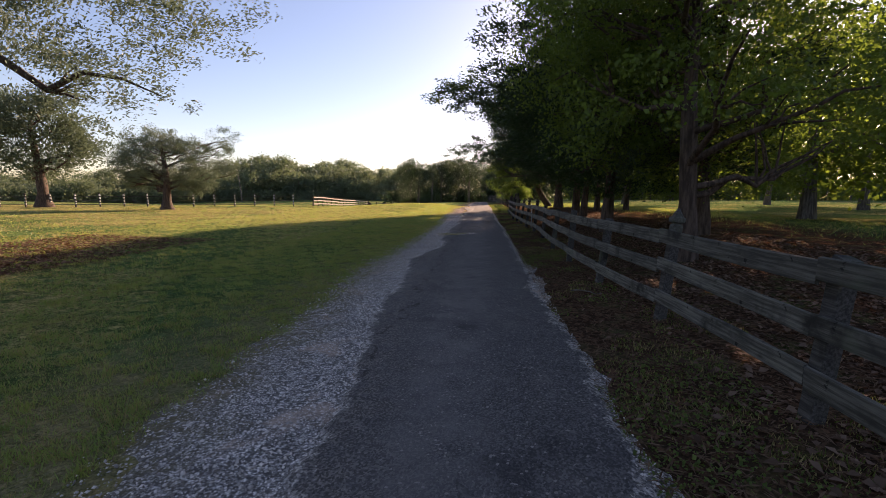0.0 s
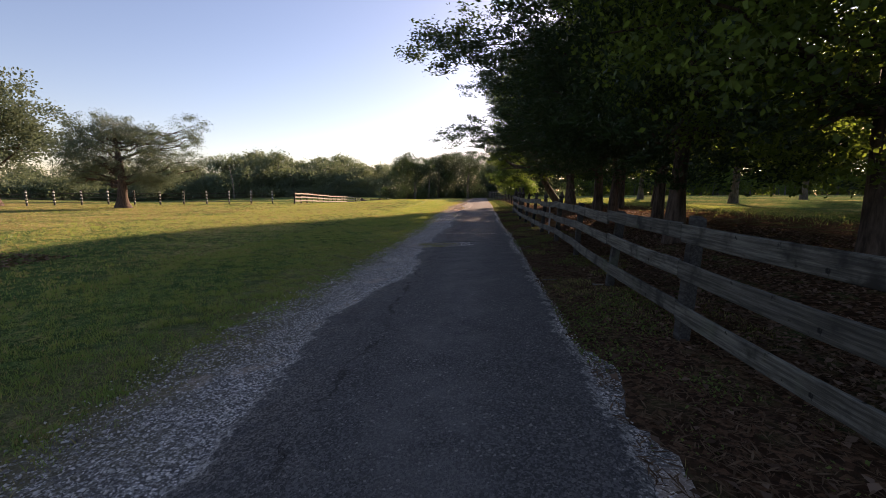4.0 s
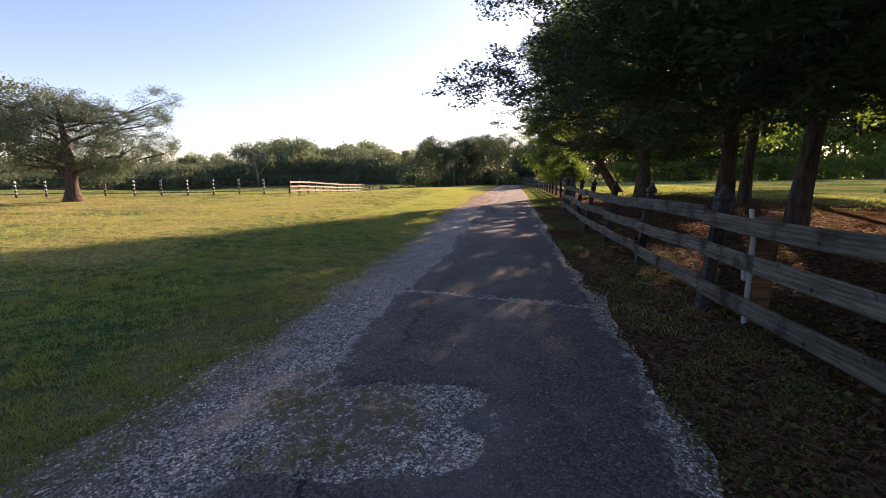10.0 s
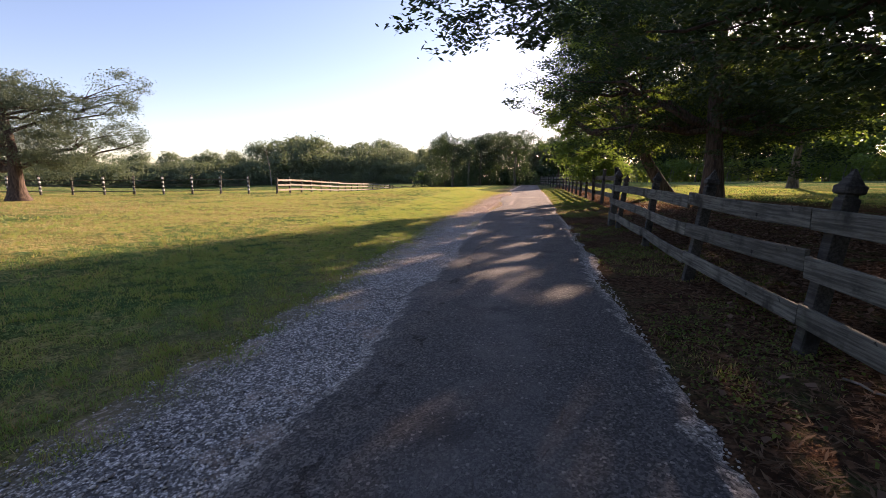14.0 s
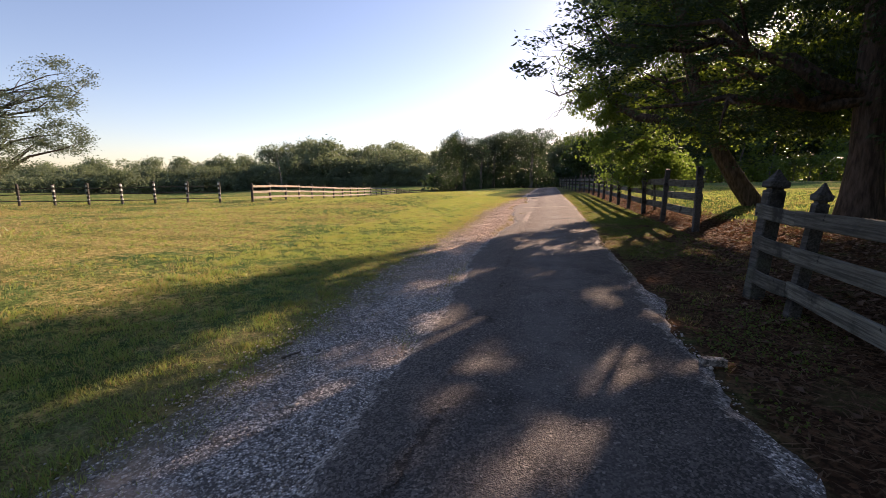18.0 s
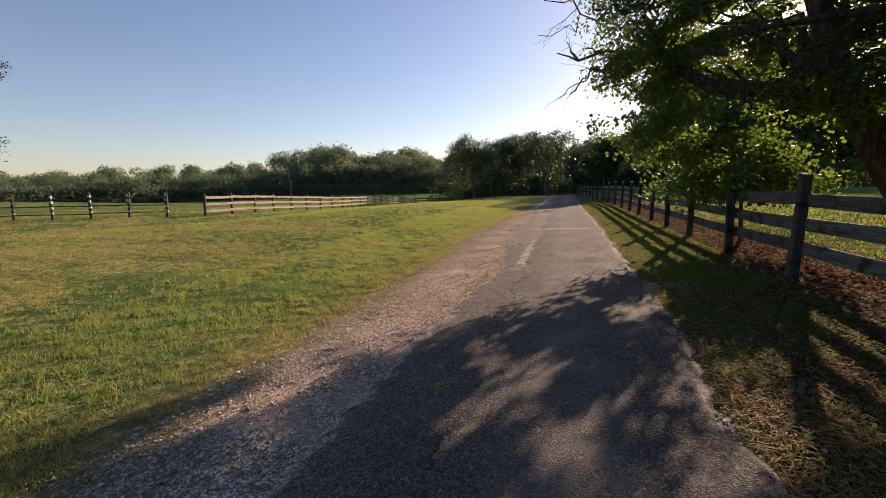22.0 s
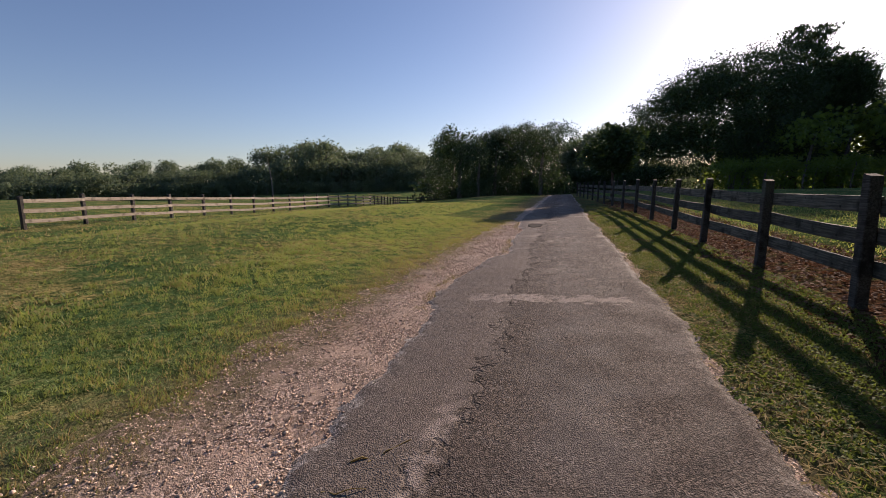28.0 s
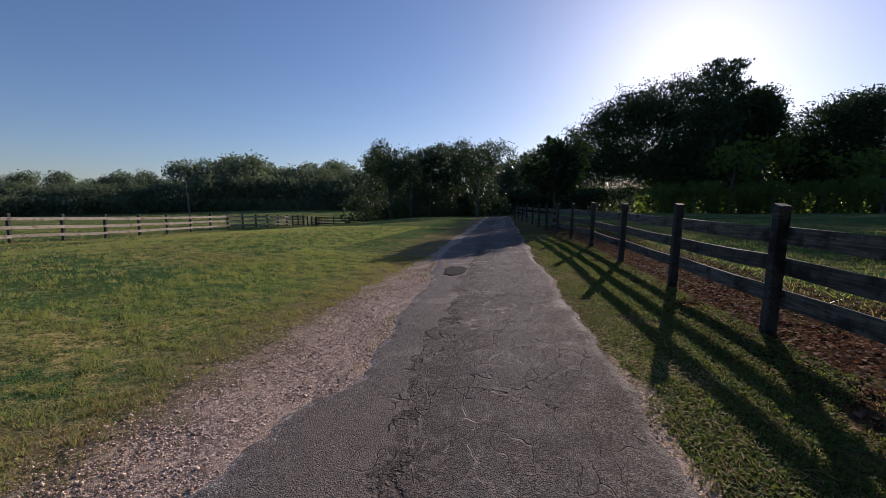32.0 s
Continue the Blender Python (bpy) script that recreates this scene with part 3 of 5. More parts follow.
def post_mesh(high, wide, mat, cap=0.16, collar=0.0, seed=0):
    """A square post with eased corners that reaches 0.3 m into the ground. With a collar it ends in a carved cap:
    a sawn neck, a square block and a hewn point; without one it is sawn off with a slight slope."""
    r = random.Random(seed)
    bm = bmesh.new()
    w = wide / 2

    def ring(z, s, ease=0.84, tilt=0.0):
        pts = []
        for sx, sy in ((1, 1), (-1, 1), (-1, -1), (1, -1)):
            a, b = (s * sx, s * sy * ease), (s * sx * ease, s * sy)
            pts += [a, b] if sx * sy > 0 else [b, a]
        return [bm.verts.new((x + r.uniform(-0.0025, 0.0025), y + r.uniform(-0.0025, 0.0025), z + tilt * x)) for x, y in pts]

    top = high - cap
    rings = [ring(-0.3, w), ring(top * 0.35, w * 0.99), ring(top * 0.7, w), ring(top - 0.02, w)]
    if collar:
        rings += [ring(top - 0.012, w * 0.97), ring(top - 0.004, w * 0.74), ring(top + 0.012, w * 0.74), ring(top + 0.020, w + collar * 0.7)]
        rings += [ring(top + 0.030, w + collar), ring(top + cap * 0.38, w + collar), ring(top + cap * 0.46, w * 0.92), ring(high - cap * 0.12, w * 0.28), ring(high, w * 0.10)]
    else:
        rings += [ring(high - 0.006, w, 0.84, 0.25), ring(high, w * 0.93, 0.84, 0.25)]
    for a, b in zip(rings, rings[1:]):
        for i in range(8):
            bm.faces.new((a[i], a[(i + 1) % 8], b[(i + 1) % 8], b[i]))
    bm.faces.new(rings[0][::-1]), bm.faces.new(rings[-1])
    bmesh.ops.recalc_face_normals(bm, faces=bm.faces)
    return bm_mesh("post", bm, mat)


def make_sleeve_mat():
    m = Mat("pale_sleeve")
    return m.done(m.mix(m.noise(9.0, 4), (0.5, 0.48, 0.44), (0.75, 0.73, 0.7)), 0.6, 0.3)


SLEEVE = make_sleeve_mat()


def fence(points, label, heights, high=1.36, wide=0.125, rail_h=0.15, side=-1.0, rail_mat=None, post_mat=None, name="fence", seed=1, collar_ends=False, sleeves=False, lean=0.0, capped=()):
    """Posts at the (x, y) points, those numbered in capped with carved caps, and a board for every height in every bay, nailed on the given side of the posts."""
    r = random.Random(seed)
    rail_mat, post_mat = rail_mat or WOOD_GREY, post_mat or WOOD_POST
    x0, y0 = points[0]
    holder = tagged(new(name), label, "fence")
    holder.matrix_world = pose(x0, y0, ground_z(x0, y0))
    shapes = [post_mesh(high * k, wide, post_mat, 0.03, 0.0, seed * 10 + i) for i, k in enumerate((1.0, 0.97, 1.02))]
    carved = [post_mesh(high * k, wide, post_mat, 0.17, 0.012, seed * 10 + 5 + i) for i, k in enumerate((1.22, 1.19))]
    foot = []
    for i, (x, y) in enumerate(points):
        z = ground_z(x, y)
        j, k = points[min(i + 1, len(points) - 1)], points[max(i - 1, 0)]
        turn = math.degrees(math.atan2(j[1] - k[1], j[0] - k[0]))
        end = collar_ends and i in (0, len(points) - 1)
        data = post_mesh(max(high * 1.05, heights[0] + 0.42), wide * 1.5, post_mat, 0.2, 0.016, seed) if end else carved[r.randrange(2)] if i in capped else shapes[r.randrange(3)]
        p = part("post", data, holder)
        p.matrix_world = pose(x, y, z, lean + r.uniform(-2.0, 2.0), r.uniform(-2.0, 2.0), turn)
        foot.append((x, y, z))
    if sleeves:
        bm = bmesh.new()
        bmesh.ops.create_cone(bm, cap_ends=True, segments=10, radius1=0.085, radius2=0.075, depth=0.15)
        sleeve = bm_mesh("sleeve", bm, SLEEVE)
        for x, y, z in foot:
            for h in (0.35, 0.68, 1.01, 1.32):
                part("sleeve", sleeve, holder, "pale sleeve").matrix_world = pose(x, y, z + h)
    for i in range(len(foot) - 1):
        a, b = Vector(foot[i]), Vector(foot[i + 1])
        run = (b - a).xy.length
        turn = math.atan2(b.y - a.y, b.x - a.x)
        off = Vector((-math.sin(turn), math.cos(turn), 0)) * -side * (wide / 2 + 0.015)
        for n, h in enumerate(heights):
            za, zb = h + r.uniform(-0.025, 0.025), h + r.uniform(-0.025, 0.025)
            climb = math.degrees(math.atan2(b.z + zb - a.z - za, run))
            data = board_mesh(math.hypot(run, b.z + zb - a.z - za) - 0.008, rail_h * r.uniform(0.94, 1.05), 0.028, rail_mat, r.uniform(-0.02, 0.004), seed * 1000 + i * 10 + n)
            rail = part("rail", data, holder)
            rail.matrix_world = Matrix.Translation(a + off + Vector((0, 0, za))) @ pose(0, 0, 0, r.uniform(-2, 2), -climb, math.degrees(turn))
    return holder


def along(ys, d_of_y):
    return [(road_x(y) + d_of_y(y), y) for y in ys]


first_line = [-6.6, -4.4, -2.1, 0.1, 2.1, 3.95, 5.98, 8.0, 10.5, 12.8, 14.85, 16.85, 18.78, 20.75, 23.1, 25.55, 26.2]
fence(along(first_line, lambda y: np.interp(y, [-8, 0, 2.1, 4, 6, 8, 10.5, 12.8, 14.85, 16.85, 18.8, 20.75, 23.1, 25.55, 26.2], [2.1, 1.95, 1.90, 1.76, 1.72, 1.72, 1.82, 1.83, 1.76, 1.72, 1.67, 1.62, 1.74, 1.77, 1.74])),
      "weathered grey three-board fence with pointed posts beside the driveway", (0.905, 0.60, 0.265), high=1.01, wide=0.098, rail_h=0.138, lean=5.0, capped=(2, 4, 9, 10, 11, 12, 13, 14, 15), collar_ends=True, seed=3)
second_line = [31.4, 33.9, 36.1, 38.6, 40.9, 43.1, 45.8, 48.3, 51.3, 54.6, 57.8, 60.6, 63.4, 66.2, 69.0, 72.0, 75.0, 78.0, 81.0]
fence(along(second_line, lambda y: np.interp(y, [31, 36, 43, 50, 56, 82], [2.74, 2.63, 2.54, 2.52, 2.50, 0.85])),
      "weathered brown three-board fence beside the sunlit driveway", (1.05, 0.74, 0.41), side=1.0, rail_h=0.175, seed=5, high=1.37, wide=0.118)


def line(a, b, n):
    return [(a[0] + (b[0] - a[0]) * i / n, a[1] + (b[1] - a[1]) * i / n) for i in range(n + 1)]


paddock = line((-23.0, 44.2), (-24.9, 51.5), 3) + line((-24.9, 51.5), (-32.1, 84.0), 13)[1:]
fence(paddock, "sunlit pale three-board paddock fence across the field", (1.12, 0.72, 0.32), rail_mat=WOOD_SUNLIT, seed=7, wide=0.14, side=1.0)
back_line = line((-25.2, 43.4), (-35.0, 38.6), 5) + line((-35.0, 38.6), (-66.0, 26.0), 14)[1:]
fence(back_line, "dark paddock fence with tall posts behind the lone tree", (1.15, 0.75, 0.3), seed=9, high=1.5, wide=0.13, rail_h=0.06, sleeves=True)
fence(line((-32.1, 84.0), (-41.0, 109.0), 10), "dark board pen fence in the far pasture", (1.2, 0.85, 0.5, 0.2), seed=11, wide=0.14)
fence(line((-33.0, 92.0), (-22.0, 110.0), 8), "far pasture rail fence", (1.1, 0.7, 0.3), seed=13, wide=0.14)


# ---- trees ----
def tube(path, radii, sides=8):
    """Rings of a limb along a path; returns vertices and quads."""
    path = np.asarray(path, float)
    tan = np.gradient(path, axis=0)
    tan /= np.linalg.norm(tan, axis=1)[:, None] + 1e-9
    ref = np.array([0.0, 0.0, 1.0]) if abs(tan[0, 2]) < 0.8 else np.array([1.0, 0.0, 0.0])
    u = np.cross(tan, ref)
    u /= np.linalg.norm(u, axis=1)[:, None] + 1e-9
    v = np.cross(tan, u)
    ang = np.linspace(0, 2 * np.pi, sides, endpoint=False)
    ring = path[:, None] + np.asarray(radii)[:, None, None] * (np.cos(ang)[None, :, None] * u[:, None] + np.sin(ang)[None, :, None] * v[:, None])
    n = len(path)
    i = np.arange(n - 1)[:, None] * sides
    k = np.arange(sides)[None]
    f = np.stack([i + k, i + (k + 1) % sides, i + sides + (k + 1) % sides, i + sides + k], -1).reshape(-1, 4)
    return ring.reshape(-1, 3), f


def leaf_quads(g, centres, size, long=1.7, droop=0.0, outward=None, bend=0.0):
    """A pointed four-cornered leaf at each centre, turned at random, or laid outwards."""
    n = len(centres)
    a = g.normal(size=(n, 3))
    if outward is not None:
        a = 0.65 * a + 1.3 * outward
    a[:, 2] -= droop
    a /= np.linalg.norm(a, axis=1)[:, None]
    b = np.cross(a, g.normal(size=(n, 3)))
    b /= np.linalg.norm(b, axis=1)[:, None] + 1e-9
    c = np.cross(a, b)
    s = (size * g.uniform(0.6, 1.3, n))[:, None]
    v = np.stack([centres - a * s * long * 0.5, centres + b * s * 0.5 + c * s * bend, centres + a * s * long * 0.5, centres - b * s * 0.5 + c * s * bend], 1)
    return v.reshape(-1, 3), np.arange(4 * n).reshape(-1, 4)


def heart_leaves(g, centres, size):
    """Broad heart-shaped leaves that hang from their stalks, folded a little along the midrib."""
    n = len(centres)
    a = g.normal(size=(n, 3)) * (0.8, 0.8, 0.5) - (0, 0, 0.75)
    a /= np.linalg.norm(a, axis=1)[:, None]
    b = np.cross(a, g.normal(size=(n, 3)))
    b /= np.linalg.norm(b, axis=1)[:, None] + 1e-9
    c = np.cross(a, b)
    s = (size * g.uniform(0.55, 1.3, n))[:, None]
    spot = lambda u, w, h: centres + (a * u + b * w + c * h) * s
    v = np.stack([spot(-0.42, 0, 0), spot(-0.40, -0.44, 0.12), spot(0.18, -0.42, 0.10), spot(0.62, 0, -0.05), spot(0.18, 0.42, 0.10), spot(-0.40, 0.44, 0.12)], 1)
    k = np.arange(n)[:, None] * 6
    return v.reshape(-1, 3), np.concatenate([k + [0, 1, 2, 3], k + [0, 3, 4, 5]], 1).reshape(-1, 4)


def sun_gap(x, y):
    """Where on the ground the sun comes through the canopy."""
    d = x - road_x(y)
    road_part = (wave(x, y * 0.5, 3.6, 17) > 0.02 + 0.15 * soft_step(24, 27, y)) & (y > 19.5) & (y < 36.0) & (d > -3.5 + 0.4 * np.clip(y - 29, 0, 6)) & (d < 0.9)
    litter_part = (wave(x, y * 0.7, 2.6, 18) > 0.46 - 0.22 * soft_step(6, 3, y)) & (d > 2.0) & (y > -3) & (y < 24.5)
    early_part = (wave(x, y * 0.5, 2.2, 19) > 0.60) & (y > 9) & (y <= 20) & (d > -1.2) & (d <= 1.6)
    return road_part | litter_part | early_part


def limb_path(g, a, b, n=6, sag=0.0, wander=0.10):
    a, b = np.asarray(a, float), np.asarray(b, float)
    f = np.linspace(0, 1, n)[:, None]
    p = a + (b - a) * f
    far = np.linalg.norm(b - a)
    p[1:-1] += g.normal(size=(n - 2, 3)) * wander * far * 0.35
    p[:, 2] += sag * far * np.sin(np.pi * f[:, 0])
    return p


def tree(base, high, trunk_r, lobes, leaf_mat, bark, label, clusters=300, per=36, leaf=0.11, spread=0.42, seed=1, lean=(0, 0), limbs=16,
         long=1.7, fill=0.62, name="tree", category="tree", sprays=False, sides=10, fork=0, flare=1.45, low_limb=0.22, stretch=1.0, heart=False, shafts=False, crook=1.0):
    """lobes: (x, y, z, rx, ry, rz) of the crown's masses, from the foot of the trunk."""
    g = np.random.default_rng(seed)
    x, y = base
    holder = tagged(new(name), label, category)
    holder.matrix_world = pose(x, y, ground_z(x, y))
    top = np.array([lean[0], lean[1], high * 0.80])
    f = np.linspace(0, 1, 12)
    axis = np.stack([lean[0] * (1 - (1 - f) ** crook) + 0.04 * high * 0.3 * np.sin(f * 5 + seed), lean[1] * f + 0.04 * high * 0.3 * np.cos(f * 4 + seed) - 0.012 * high, -0.3 + (top[2] + 0.3) * f], 1)
    if crook == 1.0:
        axis[0, :2] = axis[1, :2]
    else:
        axis[0] += 0.7 * (axis[0] - axis[1])
    rad = trunk_r * (1 - 0.86 * f ** 1.1)
    rad[0], rad[1] = trunk_r * flare, trunk_r * (1 + (flare - 1) * 0.25)
    v, q = tube(axis, rad, sides)
    v += np.random.default_rng(seed + 1).normal(size=v.shape) * trunk_r * 0.05
    part("trunk", np_mesh("trunk", v, q, [bark], True), holder)
    lob = np.array(lobes, float)
    vol = lob[:, 3] * lob[:, 4] * lob[:, 5]
    pick = g.choice(len(lob), clusters, p=vol / vol.sum())
    dirs = g.normal(size=(clusters, 3))
    dirs /= np.linalg.norm(dirs, axis=1)[:, None]
    rr = g.uniform(fill ** 3, 1.0, clusters) ** (1 / 3)
    rr *= 1 + 0.12 * np.sin(5 * dirs[:, 0] + seed) * np.sin(6 * dirs[:, 1] + 2 * seed) + 0.10 * g.normal(size=clusters)
    cen = lob[pick, :3] + dirs * lob[pick, 3:] * rr[:, None]
    cen = cen[cen[:, 2] > 0.5]
    # limbs run from the trunk to some of the clusters
    ends = cen[g.choice(len(cen), min(limbs, len(cen)), replace=False)]
    for e in ends:
        start_z = np.clip(e[2] - 0.35 * np.hypot(e[0], e[1]), low_limb * high, 0.82 * high)
        k = (start_z + 0.3) / (top[2] + 0.3)
        s = np.array([np.interp(k, f, axis[:, n]) for n in range(3)])
        p = limb_path(g, s, e, 7, g.uniform(-0.06, 0.12))
        r0 = min(np.interp(k, f, rad) * 0.55, trunk_r * 0.42)
        v, q = tube(p, np.linspace(r0, 0.012, 7), 6)
        vs, qs, count = [v], [q], len(v)
        for c in cen[np.argsort(((cen - p[4]) ** 2).sum(1))[1:4]]:
            v, q = tube(limb_path(g, p[3], c, 5, 0.03), np.linspace(r0 * 0.4, 0.006, 5), 4)
            vs.append(v), qs.append(q + count)
            count += len(v)
        part("limb", np_mesh("limb", np.concatenate(vs), np.concatenate(qs), [bark], True), holder)
    # the crown: leaves gathered round the clusters
    n = per * len(cen)
    own = np.repeat(np.arange(len(cen)), per)
    off = np.clip(g.normal(size=(n, 3)), -2.0, 2.0) * spread * np.array([1.0, 1.0, 0.62 * stretch]) * g.uniform(0.6, 1.5, len(cen))[own][:, None]
    pts = cen[own] + off
    pts[:, 2] = np.maximum(pts[:, 2], 0.35)
    if shafts:
        # gaps in the crown that let shafts of sun reach the driveway and the litter
        rise = pts[:, 2] + ground_z(x, y)
        gx, gy = x + pts[:, 0] - rise * to_sun.x / to_sun.z, y + pts[:, 1] - rise * to_sun.y / to_sun.z
        gap = sun_gap(gx + g.normal(size=n) * 0.05, gy + g.normal(size=n) * 0.12) & (g.uniform(0, 1, n) < 0.96)
        over = (np.abs(x + pts[:, 0] - road_x(y + pts[:, 1]) + 0.4) < 1.5) & (pts[:, 2] < 3.0) & (not heart)
        pts = pts[~gap & ~over]
        n = len(pts)
    if heart:
        # kept clear of the driveway at head height
        pts = pts[(x + pts[:, 0] - road_x(y + pts[:, 1]) > 0.35) | (pts[:, 2] > 2.0)]
        n = len(pts)
    mid = lob[:, :3].mean(0)
    away = pts - np.array([mid[0] * 0.3, mid[1] * 0.3, 0])
    away[:, 2] *= 0.25
    away /= np.linalg.norm(away, axis=1)[:, None] + 1e-9
    v, q = heart_leaves(g, pts, leaf) if heart else leaf_quads(g, pts, np.full(n, leaf), long, 0.15, away if sprays else None, 0.12)
    part("crown", np_mesh("crown", v, q, [leaf_mat]), holder)
    return holder


def round_crown(g_seed, mid_z, r, n=6, squash=0.8, low=0.0):
    """A loose group of lobes about a middle height."""
    g = random.Random(g_seed)
    out = [(0, 0, mid_z, r * 0.75, r * 0.75, r * squash * 0.8)]
    for i in range(n):
        a = i * 2.4 + g.uniform(-0.4, 0.4)
        rr = r * g.uniform(0.45, 0.75)
        out.append((rr * math.cos(a), rr * math.sin(a), mid_z + r * squash * g.uniform(-0.55 - low, 0.6), r * g.uniform(0.38, 0.55), r * g.uniform(0.38, 0.55), r * squash * g.uniform(0.3, 0.5)))
    return out


def low_ring(r, z, seed, limit=-1.0):
    """Hanging lower boughs all round."""
    g = random.Random(seed)
    return [(r * 0.72 * math.cos(a), r * 0.72 * math.sin(a), z + g.uniform(-0.3, 0.5), r * 0.42, r * 0.42, 0.75) for a in (0.3, 1.2, 2.2, 3.4, 4.4, 5.4) if math.cos(a) > limit]


CEDAR_LABEL = "dense dark cedar with low boughs behind the board fence"
SHADE_LABEL = "old broad-leaved shade tree with dark low limbs"
# cedars and old shade trees behind the fence, from the start of the walk on
row = [
    # y, d, high, trunk radius, crown radius, crown middle, kind, boughs towards the driveway (x, y, z, rx, ry, rz from the foot)
    (5.9, 3.7, 9.0, 0.17, 3.3, 5.6, "oak", [(-1.7, 1.6, 4.8, 1.6, 1.8, 1.2), (-1.5, -1.6, 4.8, 1.8, 2.1, 0.9), (-1.3, -3.4, 5.0, 1.7, 1.9, 0.9), (0.6, 1.8, 3.2, 1.9, 1.6, 0.7), (-0.9, 2.6, 2.5, 1.1, 1.3, 0.5)]),
    (9.6, 5.8, 9.0, 0.16, 3.0, 5.2, "oak", [(0.2, 0.0, 1.7, 2.0, 1.8, 0.7), (-1.6, 0.6, 2.2, 1.2, 1.4, 0.5), (-2.9, -0.4, 2.7, 1.3, 1.7, 0.6), (-3.2, 0.0, 4.2, 1.6, 1.8, 0.9)]),
    (11.7, 4.1, 9.5, 0.17, 4.1, 5.6, "cedar", [(-2.4, 0.4, 4.6, 1.6, 1.6, 0.9), (0.6, -0.4, 1.7, 1.9, 1.6, 0.6), (-1.5, -0.2, 2.6, 1.2, 1.8, 0.55)]),
    (15.5, 5.2, 9.5, 0.14, 3.5, 5.2, "cedar", [(-3.2, 0.0, 4.2, 1.6, 1.8, 1.2), (-5.0, -0.5, 5.4, 1.6, 1.3, 0.8), (-6.5, -0.8, 5.0, 1.1, 1.1, 0.6)]),
    (19.5, 5.0, 10.5, 0.16, 3.7, 5.6, "cedar", [(-3.4, 0.0, 5.6, 1.8, 2.0, 1.3), (-3.0, 0.5, 3.2, 1.5, 1.6, 0.8)]),
    (23.2, 5.3, 11.5, 0.21, 4.3, 6.4, "cedar", [(-4.6, 0.0, 4.0, 1.9, 1.6, 0.8), (-6.3, -0.4, 3.5, 1.3, 1.2, 0.55), (-4.4, 0.6, 6.0, 1.8, 1.5, 0.9)]),
    (32.7, 6.0, 11.0, 0.32, 4.6, 6.2, "cedar", [(-4.4, -0.6, 4.4, 1.8, 1.7, 0.9), (-6.0, -1.4, 3.6, 1.1, 1.1, 0.5), (-4.2, 0.6, 6.6, 1.6, 1.5, 0.8), (0.4, 1.4, 2.4, 2.2, 1.8, 0.8), (2.6, 1.6, 3.0, 2.2, 2.0, 1.0), (-1.8, 0.6, 2.6, 1.4, 1.4, 0.6)]),
]
for i, (y, d, high, tr, cr, mid, kind, boughs) in enumerate(row):
    dark = kind == "cedar"
    t = tree((road_x(y) + d, y), high, tr, round_crown(20 + i, mid, cr, 8, 1.0, 0.25) + low_ring(cr, 2.9 if y > 22 else 2.5, i, -1.0 if y > 14 else -0.35) + boughs * 2, LEAF_CEDAR if dark else LEAF_OAK, BARK_CEDAR,
             CEDAR_LABEL if dark else SHADE_LABEL, clusters=1400 if y > 22 else 1050 if y > 10 else 720, per=72, shafts=True, leaf=0.046 if dark else 0.052, spread=0.20 if dark else 0.23, seed=40 + i,
             limbs=26 if y > 8 else 38, low_limb=0.22 if y > 8 else 0.10, sprays=dark, long=2.6 if dark else 1.5, stretch=0.6 if dark else 1.0, name="cedar_tree" if dark else "shade_tree")
    tagged(t, group="trees behind the fence")

# leaning crooked tree by the gap in the fence, with a dead bough over the driveway
leaning = tree((5.15, 37.0), 12.0, 0.27, [(-3.5, 6.0, 9.8, 2.6, 2.6, 1.8), (-1.5, 3.0, 10.6, 3.4, 3.4, 1.8), (-4.0, 2.0, 8.8, 2.4, 2.6, 1.6), (1.8, 2.0, 10.8, 3.0, 3.0, 1.8), (-2.0, 7.5, 8.4, 2.6, 2.4, 1.8)] + [(-3.5, 4.2, 4.4, 1.5, 1.5, 0.9)] * 2 + [(-4.5, 3.3, 4.2, 0.9, 1.2, 0.7), (-2.4, 5.4, 5.6, 1.6, 1.6, 0.9), (-1.6, -1.0, 2.5, 1.5, 1.3, 0.55), (-2.6, 0.4, 2.7, 1.2, 1.2, 0.5), (0.6, -2.4, 2.5, 1.7, 1.4, 0.6), (2.4, -2.0, 2.8, 2.0, 1.6, 0.7), (3.4, 0.6, 3.0, 1.8, 1.8, 0.8)] + [(-5.0, 1.0, 3.7, 1.0, 1.3, 0.7)] * 3 + [(-4.9, 0.6, 2.9, 0.8, 0.9, 0.4)] * 2 + [(-4.6, 1.3, 4.8, 1.7, 1.6, 1.2), (-4.6, 1.2, 3.6, 1.5, 1.4, 0.9), (-2.7, 1.5, 5.0, 2.2, 2.0, 1.7), (-0.4, 1.5, 5.2, 2.6, 2.4, 2.0), (-3.9, 1.0, 6.4, 1.9, 1.7, 1.2),
                                        (1.8, 0.4, 4.6, 2.6, 2.4, 1.8), (-1.0, 0.0, 7.2, 2.4, 2.2, 1.4), (-3.4, 2.0, 4.5, 1.8, 1.4, 0.8), (1.0, -1.5, 3.6, 2.2, 1.8, 1.2)],
               LEAF_OAK, BARK_CEDAR, "leaning broad-leaved tree with crooked trunk beside the fence gap", clusters=5000, per=56, leaf=0.066, spread=0.23, seed=61, crook=2.2, flare=1.15, lean=(-3.4, -0.4), limbs=34, low_limb=0.16, shafts=True, long=1.3, name="leaning_tree")


